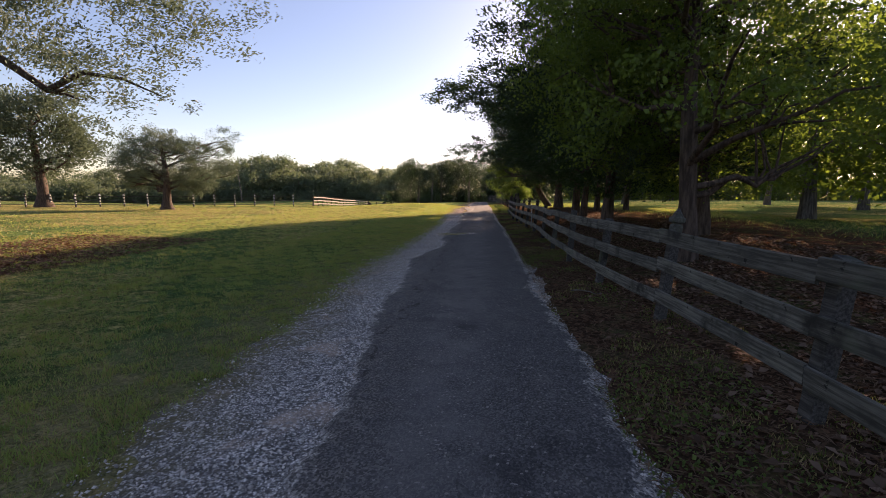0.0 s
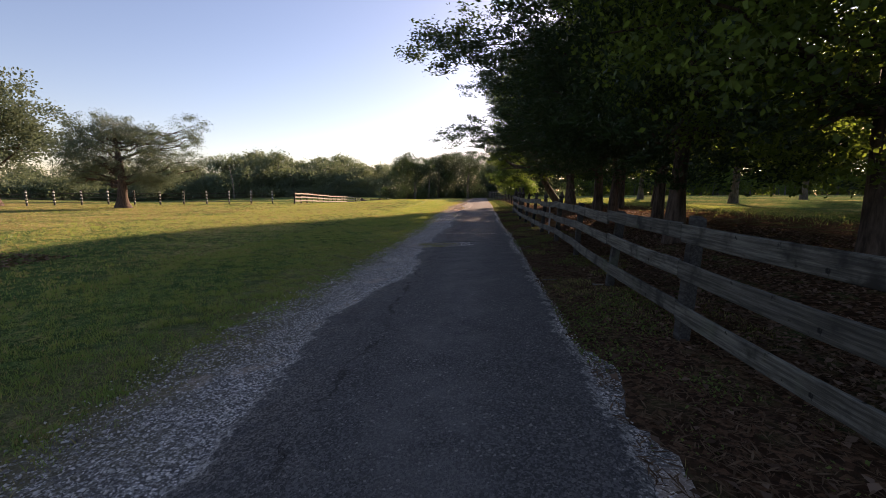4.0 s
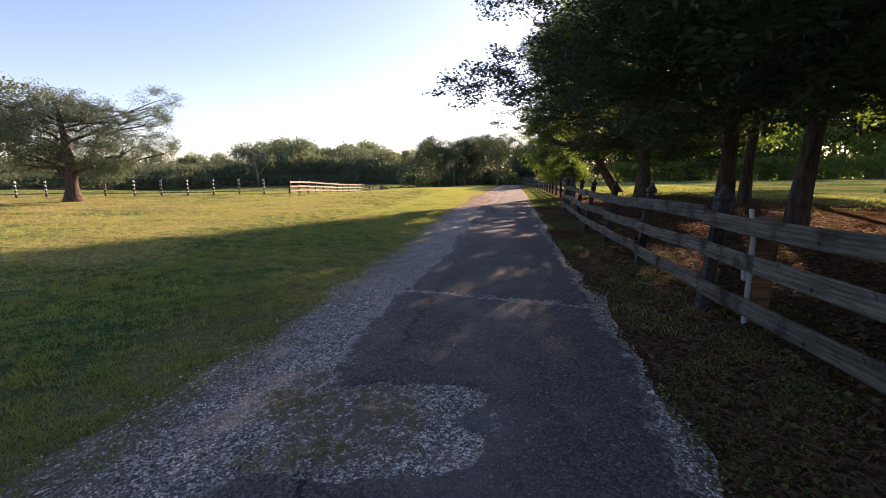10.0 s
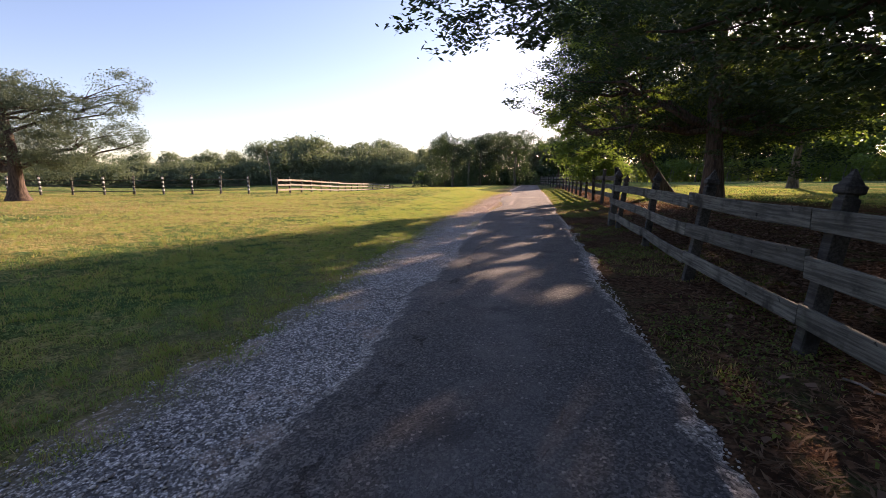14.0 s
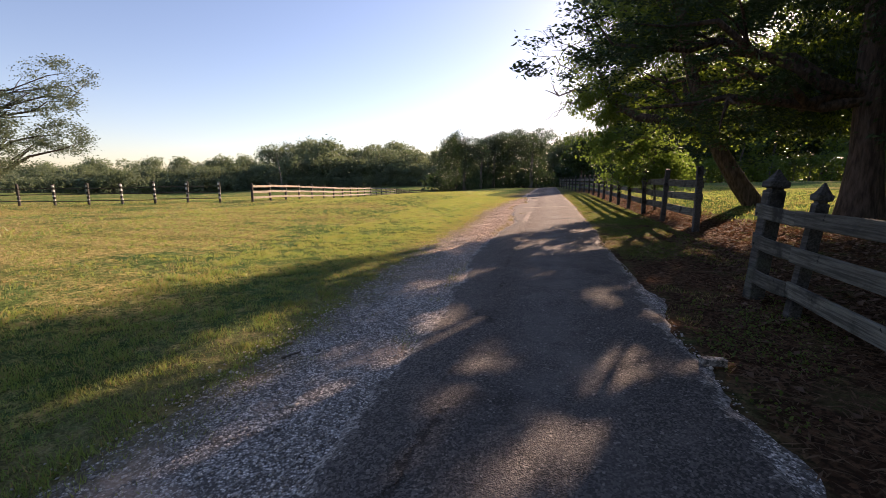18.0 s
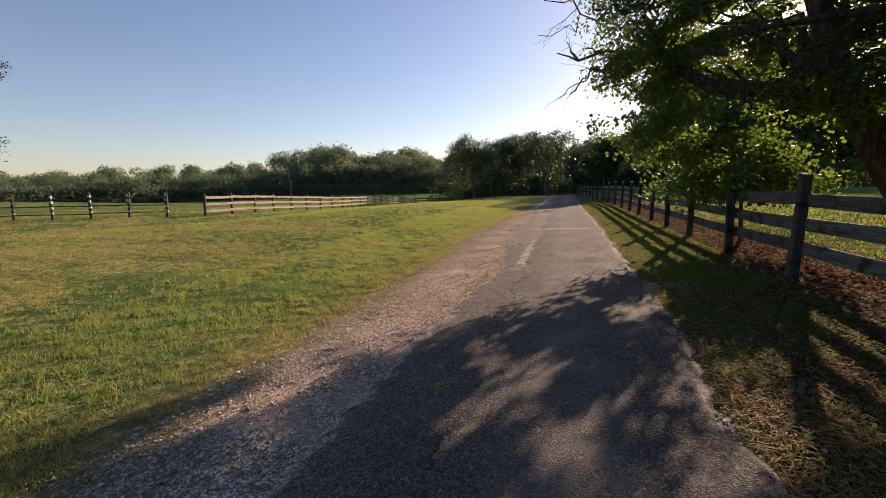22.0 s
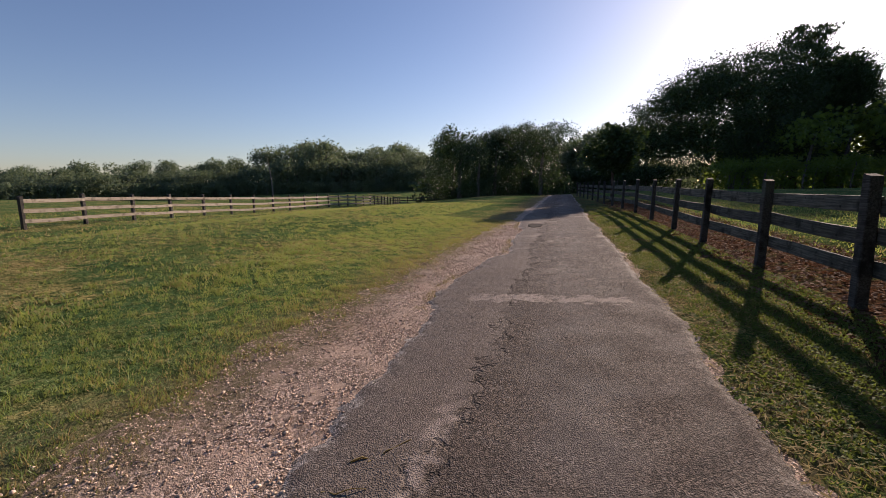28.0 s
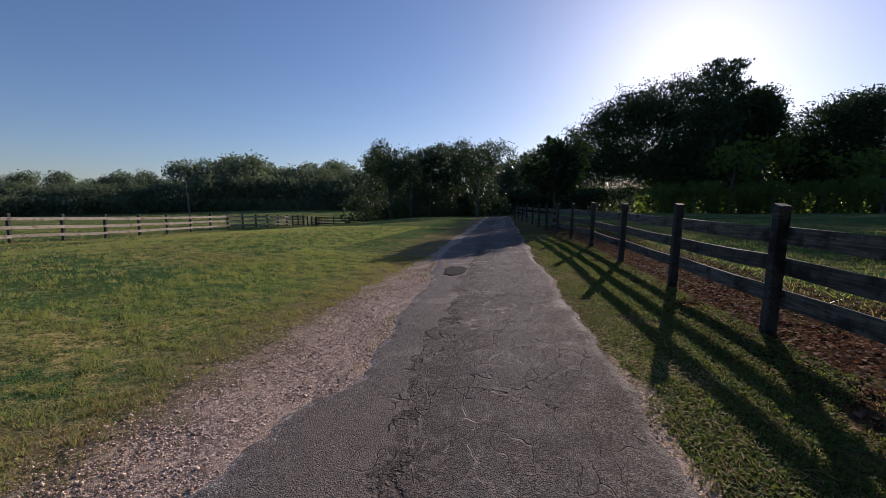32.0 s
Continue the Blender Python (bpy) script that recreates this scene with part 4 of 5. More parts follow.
def bare_bough(parent, a, b, r, seed, twigs=7, reach=0.9):
    """A dead limb with crooked side twigs, in the parent's own space."""
    g = np.random.default_rng(seed)
    p = limb_path(g, a, b, 9, 0.04, 0.16)
    v, q = tube(p, np.linspace(r, 0.014, 9), 6)
    vs, qs, count = [v], [q], len(v)
    for i in range(twigs):
        s = p[2 + i % 7]
        away = (np.asarray(b) - np.asarray(a)) / np.linalg.norm(np.asarray(b) - np.asarray(a)) + g.normal(size=3) * (0.6, 0.6, 0.5)
        e = s + away * reach * g.uniform(0.5, 1.1)
        w = limb_path(g, s, e, 6, 0.0, 0.22)
        v, q = tube(w, np.linspace(r * 0.45, 0.006, 6), 5)
        vs.append(v), qs.append(q + count)
        count += len(v)
        for k in range(3):
            e2 = w[3 + k % 3] + g.normal(size=3) * 0.16 + away * 0.2
            v, q = tube(limb_path(g, w[2 + k], e2, 4, 0.0, 0.2), np.linspace(0.006, 0.0025, 4), 4)
            vs.append(v), qs.append(q + count)
            count += len(v)
    part("dead_bough", np_mesh("dead_bough", np.concatenate(vs), np.concatenate(qs), [DEAD_WOOD], True), parent, "bare dead bough")


v, q = tube([(-1.25, -0.1, 1.7), (-1.9, 0, 2.4), (-2.9, 0, 2.72), (-3.9, 0.1, 2.9), (-4.7, 0.3, 3.5), (-5.2, 0.6, 4.6)], [0.21, 0.19, 0.165, 0.14, 0.10, 0.05], 9)
part("limb", np_mesh("limb", v, q, [BARK_CEDAR], True), leaning, "thick dark limb")
bare_bough(leaning, (-3.6, 0.5, 3.6), (-7.1, 1.1, 4.2), 0.085, 5, 5, 0.75)
bare_bough(leaning, (-5.7, 0.8, 3.85), (-6.7, 0.6, 3.1), 0.04, 9, 4, 0.4)
bare_bough(leaning, (-3.6, 0.8, 4.8), (-6.6, 1.3, 5.1), 0.05, 6, 12, 1.0)
bare_bough(leaning, (-3.6, 0.9, 5.2), (-6.4, 1.0, 5.6), 0.03, 8, 9, 0.9)
# young tree with heart-shaped leaves that hangs over the fence
tree((2.0, 37.4), 3.9, 0.05, [(-0.2, 0, 1.55, 1.0, 1.1, 0.6), (-0.7, -0.8, 1.2, 0.75, 0.8, 0.35), (-0.3, 0.5, 1.95, 0.8, 0.8, 0.45), (0.4, -0.6, 1.2, 0.7, 0.8, 0.3), (0.3, 0.9, 1.5, 0.8, 0.9, 0.45),
                               (-2.05, -0.8, 2.36, 0.60, 0.40, 0.20), (-2.5, -0.7, 2.40, 0.60, 0.40, 0.13), (-2.5, -0.7, 2.40, 0.60, 0.40, 0.13), (-1.3, -0.8, 2.36, 0.8, 0.6, 0.30), (-1.3, -0.8, 2.36, 0.8, 0.6, 0.30), (-1.9, -0.9, 1.76, 0.45, 0.45, 0.14), (-1.9, -0.9, 1.76, 0.45, 0.45, 0.14), (-1.5, -1.0, 2.0, 0.60, 0.5, 0.2), (-1.3, -0.7, 1.8, 0.6, 0.5, 0.25), (-1.55, -0.9, 1.2, 0.25, 0.3, 0.12), (-0.8, -0.2, 2.4, 0.9, 0.8, 0.4)], LEAF_BRIGHT, BARK_GREY,
     "young heart-leaved tree with bright green leaves over the fence", clusters=1500, per=12, leaf=0.068, spread=0.18, seed=71, limbs=20, long=1.1, heart=True, shafts=True, name="young_tree", flare=1.2)
# trees farther back on the lawn
back = [(7.6, 26.6, 10.5, 3.4, 1), (9.6, 27.8, 10.0, 3.4, 1), (16.5, 35.0, 10.0, 4.6, 0), (14.0, 17.0, 9.5, 4.2, 0), (20.0, 12.0, 10.0, 5.0, 0), (24.0, 29.0, 11.0, 5.5, 0), (13.5, 47.0, 9.0, 4.0, 0), (27.0, 46.0, 10.0, 5.0, 0), (30.0, 20.0, 10.0, 5.0, 0)]
for i, (x, y, high, cr, dark) in enumerate(back):
    t = tree((x, y), high, 0.17 if dark else 0.26, round_crown(80 + i, high * (0.60 if y > 25 else 0.48), cr, 6, 0.78 if y > 25 else 0.95), LEAF_CEDAR if dark else LEAF_OAK, BARK_CEDAR if dark else BARK_GREY, "dark cedar standing on the lawn" if dark else "broad shade tree standing on the lawn",
             clusters=420, per=26, leaf=0.16, spread=0.42, seed=80 + i, limbs=14, long=1.6, name="cedar_tree" if dark else "shade_tree")
    tagged(t, group="trees on the lawn")
# big round tree and the pines behind it, beyond the open stretch
tree((18.0, 118.0), 21.0, 0.7, [(-3.3, 0, 12.2, 11.4, 9.8, 7.6), (-11.4, 1, 11.0, 6.0, 5.6, 6.0), (2.6, 0, 12.0, 5.2, 6.0, 6.6), (-2.2, -3, 6.6, 12.6, 7.4, 4.2), (0, 0, 17.6, 7.4, 6.6, 4.0), (-7.4, 0, 15.8, 5.6, 5.0, 3.4)],
     LEAF_CEDAR, BARK_GREY, "large round-crowned shade tree beyond the fence", clusters=2600, per=44, leaf=0.21, spread=0.75, seed=101, limbs=16, long=1.5, name="shade_tree")
for i, (x, y, high, cr) in enumerate([(30.0, 122.0, 25.5, 5.2), (39.0, 118.0, 16.5, 6.6), (49.0, 122.0, 17.0, 7.6), (61.0, 114.0, 24.0, 9.0), (75.0, 118.0, 25.0, 9.5)]):
    t = tree((x, y), high, 0.5, round_crown(110 + i, high * 0.60, cr, 9, 1.25) + low_ring(cr, 4.6, i), LEAF_CEDAR, BARK_CEDAR, "tall dark conifer behind the round tree", clusters=760, per=44, leaf=0.21, spread=0.70,
             seed=110 + i, limbs=14, sprays=True, long=2.2, name="conifer")
    tagged(t, group="conifers beyond the fence")
pine = tree((25.2, 121.0), 27.0, 0.5, [(0, 0, 24.0, 2.8, 2.8, 0.9), (0, 0, 22.9, 3.2, 3.0, 0.8)] * 3 + [(-0.8, 0, 21.2, 4.6, 4.0, 0.9), (-0.8, 0, 21.2, 4.6, 4.0, 0.9), (0.8, 0, 19.2, 4.4, 4.4, 1.1), (2.4, 0, 17.0, 5.2, 4.8, 1.4), (0.5, 0, 13.5, 6.0, 6.0, 2.4), (1.0, 0, 8.5, 6.5, 6.5, 3.0)],
            LEAF_CEDAR, BARK_CEDAR, "tall layered pine rising behind the round tree", clusters=520, per=34, leaf=0.22, spread=0.5, seed=109, limbs=20, sprays=True, long=2.2, stretch=0.6, name="conifer")
tagged(pine, group="conifers beyond the fence")
tree((-1.6, 65.8), 5.6, 0.12, round_crown(120, 3.3, 1.7, 6, 1.05), LEAF_CEDAR, BARK_CEDAR, "small dark tree at the end of the fence", clusters=200, per=28, leaf=0.15, spread=0.26, seed=120, limbs=10, sprays=True, name="cedar_tree")
# lone cedar in the field and the one behind it
tree((-31.4, 31.5), 8.6, 0.42, [(0, 0, 4.8, 3.4, 3.4, 2.2), (-3.2, 0.5, 4.4, 2.8, 2.6, 1.7), (2.4, 1.2, 3.2, 2.0, 2.0, 1.4), (2.4, 5.4, 7.7, 1.5, 1.5, 0.9), (1.6, 1.6, 5.8, 1.6, 1.6, 1.1), (-1.0, 0, 6.6, 2.4, 2.2, 1.2), (-4.8, 0, 5.4, 1.6, 1.6, 1.1), (2.4, 4.4, 6.2, 1.5, 1.5, 0.9), (2.4, 4.8, 4.2, 1.5, 1.6, 1.0), (3.4, 0.8, 2.6, 1.5, 1.5, 1.3), (2.2, 0.5, 2.2, 1.6, 1.5, 1.0), (-2.4, 0, 2.8, 2.0, 1.8, 1.0), (-4.6, 0.4, 3.0, 2.0, 1.8, 1.2)],
     LEAF_LONE, BARK_CEDAR, "lone spreading cedar in the mown field", clusters=980, per=84, leaf=0.062, spread=0.24, seed=131, limbs=26, sprays=True, name="cedar_tree", flare=2.0)
tree((-49.0, 33.0), 13.0, 0.55, round_crown(132, 7.4, 6.0, 9, 0.9), LEAF_LONE, BARK_CEDAR, "tall cedar at the edge of the field", clusters=560, per=40, leaf=0.17, spread=0.5, seed=132, limbs=18, sprays=True, name="cedar_tree", flare=2.0)
# old pine whose boughs reach over the lawn at the start
tree((-8.6, 3.6), 11.0, 0.40, [(2.8, 0.2, 4.9, 3.0, 2.2, 0.9), (4.8, -0.4, 4.2, 1.8, 1.6, 0.7), (4.4, 1.0, 5.6, 2.2, 2.0, 0.9), (2.6, 1.2, 3.9, 1.8, 1.6, 0.5), (3.0, 1.4, 7.0, 3.0, 2.4, 1.0), (0, 0, 8.5, 4.0, 4.0, 2.0), (-3.0, 0, 6.4, 3.0, 3.0, 1.4)], LEAF_LONE, BARK_CEDAR,
     "old pine with drooping boughs over the lawn", clusters=1300, per=80, leaf=0.030, spread=0.17, seed=141, limbs=30, sprays=True, long=2.6, name="pine_tree", low_limb=0.4)


# pale-leaved tree at the edge of the clump past the field
tree((-20.3, 121.0), 10.5, 0.2, round_crown(150, 5.0, 2.6, 7, 1.5, 0.2), LEAF_LONE, BARK_GREY, "pale-leaved tree before the dark clump of cedars", clusters=420, per=40, leaf=0.17, spread=0.40, seed=150, limbs=12, name="pale_tree")


# ---- far woods: real trees, joined, round the whole horizon ----
def woods(spots, name, label, leaf, clusters, per, seed, mat):
    g = np.random.default_rng(seed)
    vs, qs, count, tv, tq, tc = [], [], 0, [], [], 0
    for x, y, z, high, r in spots:
        k = 7
        wide = r * np.array([0.85, 0.95, 0.92, 0.62, 0.56, 0.52, 0.45])
        lob = np.stack([g.normal(0, r * 0.40, k), g.normal(0, r * 0.40, k), high * np.array([0.14, 0.32, 0.52, 0.66, 0.72, 0.78, 0.85]), wide, wide, high * np.array([0.14, 0.18, 0.19, 0.16, 0.15, 0.14, 0.12])], 1)
        pick = g.integers(0, k, clusters)
        d = g.normal(size=(clusters, 3))
        d /= np.linalg.norm(d, axis=1)[:, None]
        cen = lob[pick, :3] + d * lob[pick, 3:] * g.uniform(0.86, 1.04, clusters)[:, None]
        cen[:, 2] = np.clip(cen[:, 2], high * 0.02, high * 1.02)
        pts = np.repeat(cen, per, 0) + g.normal(size=(clusters * per, 3)) * r * 0.10
        v, q = leaf_quads(g, pts + (x, y, z), np.full(len(pts), leaf * r), 1.3, 0.0, None, 0.15)
        vs.append(v), qs.append(q + count)
        count += len(v)
        v, q = tube([(x, y, z - 0.4), (x, y, z + high * 0.3), (x + 0.1 * r, y, z + high * 0.75)], [0.035 * high, 0.026 * high, 0.01 * high], 5)
        tv.append(v), tq.append(q + tc)
        tc += len(v)
    holder = tagged(new(name), label, "woods", kind="stuff")
    part("foliage", np_mesh("foliage", np.concatenate(vs), np.concatenate(qs), [mat]), holder)
    part("trunks", np_mesh("trunks", np.concatenate(tv), np.concatenate(tq), [BARK_GREY], True), holder)
    return holder


def belt(az0, az1, n, near, far, top_of_az, seed, from_xy=(-1.4, 35.4), spread=0.32):
    g = np.random.default_rng(seed)
    out = []
    for i in range(n):
        az = az0 + (az1 - az0) * (i + g.uniform(0, 1)) / n
        dist = g.uniform(near, far)
        x, y = from_xy[0] + dist * math.sin(radians(az)), from_xy[1] + dist * math.cos(radians(az))
        z = ground_z(x, y)
        top = 1.5 + dist * math.tan(radians(top_of_az(az))) * g.choice([0.60, 0.76, 0.88, 0.98, 1.06, 1.14])
        high = max(top - z, 4.0)
        out.append((x, y, z, high, high * spread))
    return out


AZ = [-95, -69, -63, -52, -47, -43, -36, -30, -24, -20]
TOP = [1.6, 1.6, 2.2, 2.9, 3.2, 4.7, 5.0, 4.6, 5.0, 4.6]
left_top = lambda a: float(np.interp(a, AZ, TOP))
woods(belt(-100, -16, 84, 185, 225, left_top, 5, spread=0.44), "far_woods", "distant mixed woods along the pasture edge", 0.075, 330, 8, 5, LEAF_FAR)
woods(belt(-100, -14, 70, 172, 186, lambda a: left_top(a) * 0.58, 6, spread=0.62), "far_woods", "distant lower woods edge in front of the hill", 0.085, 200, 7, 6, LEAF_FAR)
woods(belt(-22, -8, 9, 60, 78, lambda a: 7.0, 7, spread=0.33), "tree_group", "dark clump of cedars past the end of the field", 0.05, 520, 16, 7, LEAF_CEDAR)
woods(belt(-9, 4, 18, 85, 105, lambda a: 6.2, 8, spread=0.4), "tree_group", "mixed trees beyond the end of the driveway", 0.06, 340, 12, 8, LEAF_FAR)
woods(belt(5, 100, 70, 85, 120, lambda a: 5.5, 9, (6.0, 22.0), spread=0.5), "far_woods", "trees on the far side of the lawn", 0.10, 120, 8, 9, LEAF_OAK)
woods(belt(100, 262, 60, 60, 90, lambda a: 8.0, 10, (0.0, 10.0), spread=0.5), "far_woods", "trees behind the start of the driveway", 0.16, 70, 5, 10, LEAF_OAK)
low = lambda a: 0.9
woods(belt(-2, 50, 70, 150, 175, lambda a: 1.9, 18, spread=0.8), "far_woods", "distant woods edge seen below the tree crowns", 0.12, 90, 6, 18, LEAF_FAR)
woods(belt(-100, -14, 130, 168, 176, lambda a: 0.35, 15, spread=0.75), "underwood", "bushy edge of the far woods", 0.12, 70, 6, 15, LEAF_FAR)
woods(belt(-24, 6, 44, 74, 84, low, 16, spread=0.7), "underwood", "bushes below the trees past the field", 0.09, 120, 8, 16, LEAF_CEDAR)
woods(belt(4, 102, 110, 78, 88, lambda a: 2.2, 17, (6.0, 22.0), spread=0.6), "underwood", "bushes along the far side of the lawn", 0.09, 100, 7, 17, LEAF_OAK)
# pale dead snag before the woods
snag = tagged(new("dead_tree"), "pale bare dead tree trunk before the far woods", "tree")
snag.matrix_world = pose(-116, 152, ground_z(-116, 152))
v, q = tube([(0, 0, -0.5), (-0.3, 0, 5), (-1.0, 0, 10), (-1.9, 0, 14)], [0.28, 0.22, 0.14, 0.05], 7)
part("trunk", np_mesh("trunk", v, q, [DEAD_WOOD], True), snag)


# ---- grass, stones and litter ----
def blades(name, label, n, d_lo, d_hi, y_lo, y_hi, high, wide, seed, where=None, dry=0.22, bias=1.0, leaf=None, tuft=0, loose=0.03):
    """Single grass blades along the driveway between two offsets, gathered in tufts of so many where tuft is given."""
    g = np.random.default_rng(seed)
    m = n // tuft if tuft else n
    d, y = d_lo + (d_hi - d_lo) * g.uniform(0, 1, m) ** bias, g.uniform(y_lo, y_hi, m)
    if tuft:
        own = g.integers(0, m, n)
        d, y = d[own] + g.normal(size=n) * loose, y[own] + g.normal(size=n) * loose
    x = d + road_x(y)
    ok = where(d, y, g) if where is not None else np.ones(n, bool)
    ok &= g.uniform(0, 1, n) < 0.66 + 0.35 * wave(x, y, 1.9, 3) + 0.8 * wave(x, y, 9.0, 4)
    d, x, y = d[ok], x[ok], y[ok]
    n = len(x)
    z = land(x, y) + 0.002
    a = g.uniform(0, 2 * np.pi, n)
    h = high * g.uniform(0.5, 1.25, n) * (1 + 0.25 * wave(x, y, 0.8, 5) + 0.55 * wave(x, y, 9.0, 4))
    w = wide * g.uniform(0.7, 1.3, n)
    tip = g.normal(size=(n, 2)) * 0.55 * h[:, None]
    v = np.empty((n, 3, 3))
    v[:, 0] = np.stack([x - np.cos(a) * w, y - np.sin(a) * w, z - 0.01], 1)
    v[:, 1] = np.stack([x + np.cos(a) * w, y + np.sin(a) * w, z - 0.01], 1)
    v[:, 2] = np.stack([x + tip[:, 0], y + tip[:, 1], z + h], 1)
    worn_edge = 0.5 * soft_step(-4.4, -2.6, d) * soft_step(0.0, -0.5, d) * soft_step(24, 32, y)
    idx = (g.uniform(0, 1, n) < dry + worn_edge + 0.25 * np.clip(wave(x, y, 0.35, 7), 0, 1)).astype(int)
    ob = new(name, np_mesh(name, v.reshape(-1, 3), np.arange(3 * n).reshape(-1, 3), [leaf or BLADE, STRAW], False, idx))
    return tagged(ob, label, "grass", kind="stuff")


out_edge = lambda y: np.interp(y, KY, K_OUT)
lawn = lambda d, y, g: d < out_edge(y) + np.abs(g.normal(size=len(d))) * 0.30 - 0.05
blades("lawn_grass", "short mown green grass beside the gravel", 680000, -2.1, -6.2, -3.5, 52, 0.036, 0.0043, 1, lawn, 0.13, 1.25, None, 9, 0.032)
blades("lawn_grass", "short mown green grass over the field", 260000, -5.5, -16.0, -4, 66, 0.045, 0.009, 2, None, 0.25, 1.3, None, 12, 0.05)
blades("lawn_grass", "mown field grass farther out", 60000, -14.0, -40.0, 0, 90, 0.06, 0.03, 3, None, 0.3, 1.2, None, 6, 0.15)
verge = lambda d, y, g: (wave(d, y, 1.3, 9) > 0.15 - 0.5 * soft_step(27, 34, y)) & (d > np.interp(y, KY, K_RIGHT) + 0.12 + 0.1 * g.normal(size=len(d)))
blades("verge_grass", "patchy grass on the verge beside the fence", 240000, 0.75, 2.5, -3, 62, 0.026, 0.0055, 4, verge, 0.36, 1.0, CLOVER)
beyond = lambda d, y, g: (y > 33 + g.normal(size=len(d)) * 1.5) | (d > 9.5 + g.normal(size=len(d)))
blades("lawn_grass", "sunlit grass behind the fence", 90000, 3.7, 14.0, -2, 70, 0.055, 0.012, 5, beyond, 0.25)
tuft = lambda d, y, g: (((d + 1.06) / 0.50) ** 2 + ((y - 12.5) / 0.50) ** 2 + 0.9 * wave(d, y, 3.2, 8) < g.uniform(0.1, 1.3, len(d))) & (wave(d, y, 7.0, 6) > -0.25)
blades("pothole_grass", "small grass tuft grown in the broken asphalt", 26000, -1.7, -0.4, 11.7, 13.1, 0.028, 0.0036, 6, tuft, 0.4)
edge_tuft = lambda d, y, g: (np.abs(d - np.interp(y, LY, K_LEFT) + 0.10) < 0.09 * g.uniform(0.2, 1.4, len(d))) & (wave(d, y, 1.1, 12) > -0.15)
blades("edge_grass", "weeds along the broken asphalt edge", 40000, -2.2, -0.9, 24, 52, 0.055, 0.0042, 7, edge_tuft, 0.3)

OCTA = np.array([(1, 0, 0), (0, 1, 0), (-1, 0, 0), (0, -1, 0), (0, 0, 1), (0, 0, -1)], float)
OCTA_F = np.array([(0, 1, 4), (1, 2, 4), (2, 3, 4), (3, 0, 4), (1, 0, 5), (2, 1, 5), (3, 2, 5), (0, 3, 5)])


def stones(name, label, n, d_lo, d_hi, y_lo, y_hi, size, seed, where):
    g = np.random.default_rng(seed)
    d, y = g.uniform(d_lo, d_hi, n), g.uniform(y_lo, y_hi, n)
    ok = where(d, y, g)
    d, y = d[ok], y[ok]
    x, n = d + road_x(y), len(d)
    s = size * np.exp(g.normal(size=n) * 0.38)
    v = OCTA[None] * g.uniform(0.6, 1.25, (n, 6, 1)) * (s[:, None] * np.stack([np.ones(n), g.uniform(0.6, 1, n), g.uniform(0.4, 0.8, n)], 1))[:, None]
    a = g.uniform(0, 2 * np.pi, n)
    c, q = np.cos(a)[:, None], np.sin(a)[:, None]
    v = np.stack([v[..., 0] * c - v[..., 1] * q, v[..., 0] * q + v[..., 1] * c, v[..., 2]], -1)
    v += np.stack([x, y, land(x, y) + 0.012 + 0.15 * s], 1)[:, None]
    f = (np.arange(n)[:, None, None] * 6 + OCTA_F[None]).reshape(-1, 3)
    return tagged(new(name, np_mesh(name, v.reshape(-1, 3), f, [STONE])), label, "gravel", kind="stuff")


bare = lambda d, y, g: (asphalt_cover(d, y) < 0.07 * np.abs(g.normal(size=len(d))) ** 2 - 0.01) & (d > out_edge(y) + 0.12 * g.normal(size=len(d))) & (d < np.interp(y, KY, K_RIGHT) + 0.08 * soft_step(31, 26, y)) & (((d + 1.06) / 0.62) ** 2 + ((y - 12.45) / 0.60) ** 2 > g.uniform(0.5, 1.0, len(d)))
stones("gravel_stones", "loose pale gravel stones on the shoulder", 260000, -3.4, 1.1, -3, 50, 0.0080, 21, bare)
stones("gravel_stones", "larger loose stones along the shoulder", 1500, -3.6, 1.1, -3, 56, 0.0125, 22, bare)
strewn = lambda d, y, g: (asphalt_cover(d, y) > 0) & (wave(d, y, 1.2, 14) > 0.25 * g.normal(size=len(d)))
stones("strewn_grit", "fine grit strewn over the asphalt", 9000, -1.7, 0.8, -3, 50, 0.006, 23, strewn)


def litter(name, label, n, d_lo, d_hi, y_lo, y_hi, size, seed, where, mat=None, long=1.5, flat=0.25):
    """Fallen leaves, lightly curled, lying on the ground."""
    g = np.random.default_rng(seed)
    d, y = g.uniform(d_lo, d_hi, n), g.uniform(y_lo, y_hi, n)
    ok = where(d, y, g)
    d, y = d[ok], y[ok]
    x, n = d + road_x(y), len(d)
    a = g.uniform(0, 2 * np.pi, n)
    u = np.stack([np.cos(a), np.sin(a), g.normal(size=n) * flat], 1)
    w = np.stack([-np.sin(a), np.cos(a), g.normal(size=n) * flat], 1)
    s = (size * g.uniform(0.5, 1.35, n))[:, None]
    c = np.stack([x, y, land(x, y) + 0.012 + 0.012 * g.uniform(0, 1, n)], 1)
    up = np.array([0, 0, 1.0])
    v = np.stack([c - u * s * long / 2, c + w * s / 2 + up * s * 0.22, c + u * s * long / 2, c - w * s / 2 + up * s * 0.18], 1)
    return tagged(new(name, np_mesh(name, v.reshape(-1, 3), np.arange(4 * n).reshape(-1, 4), [mat or DEAD_LEAF])), label, "leaf litter", kind="stuff")


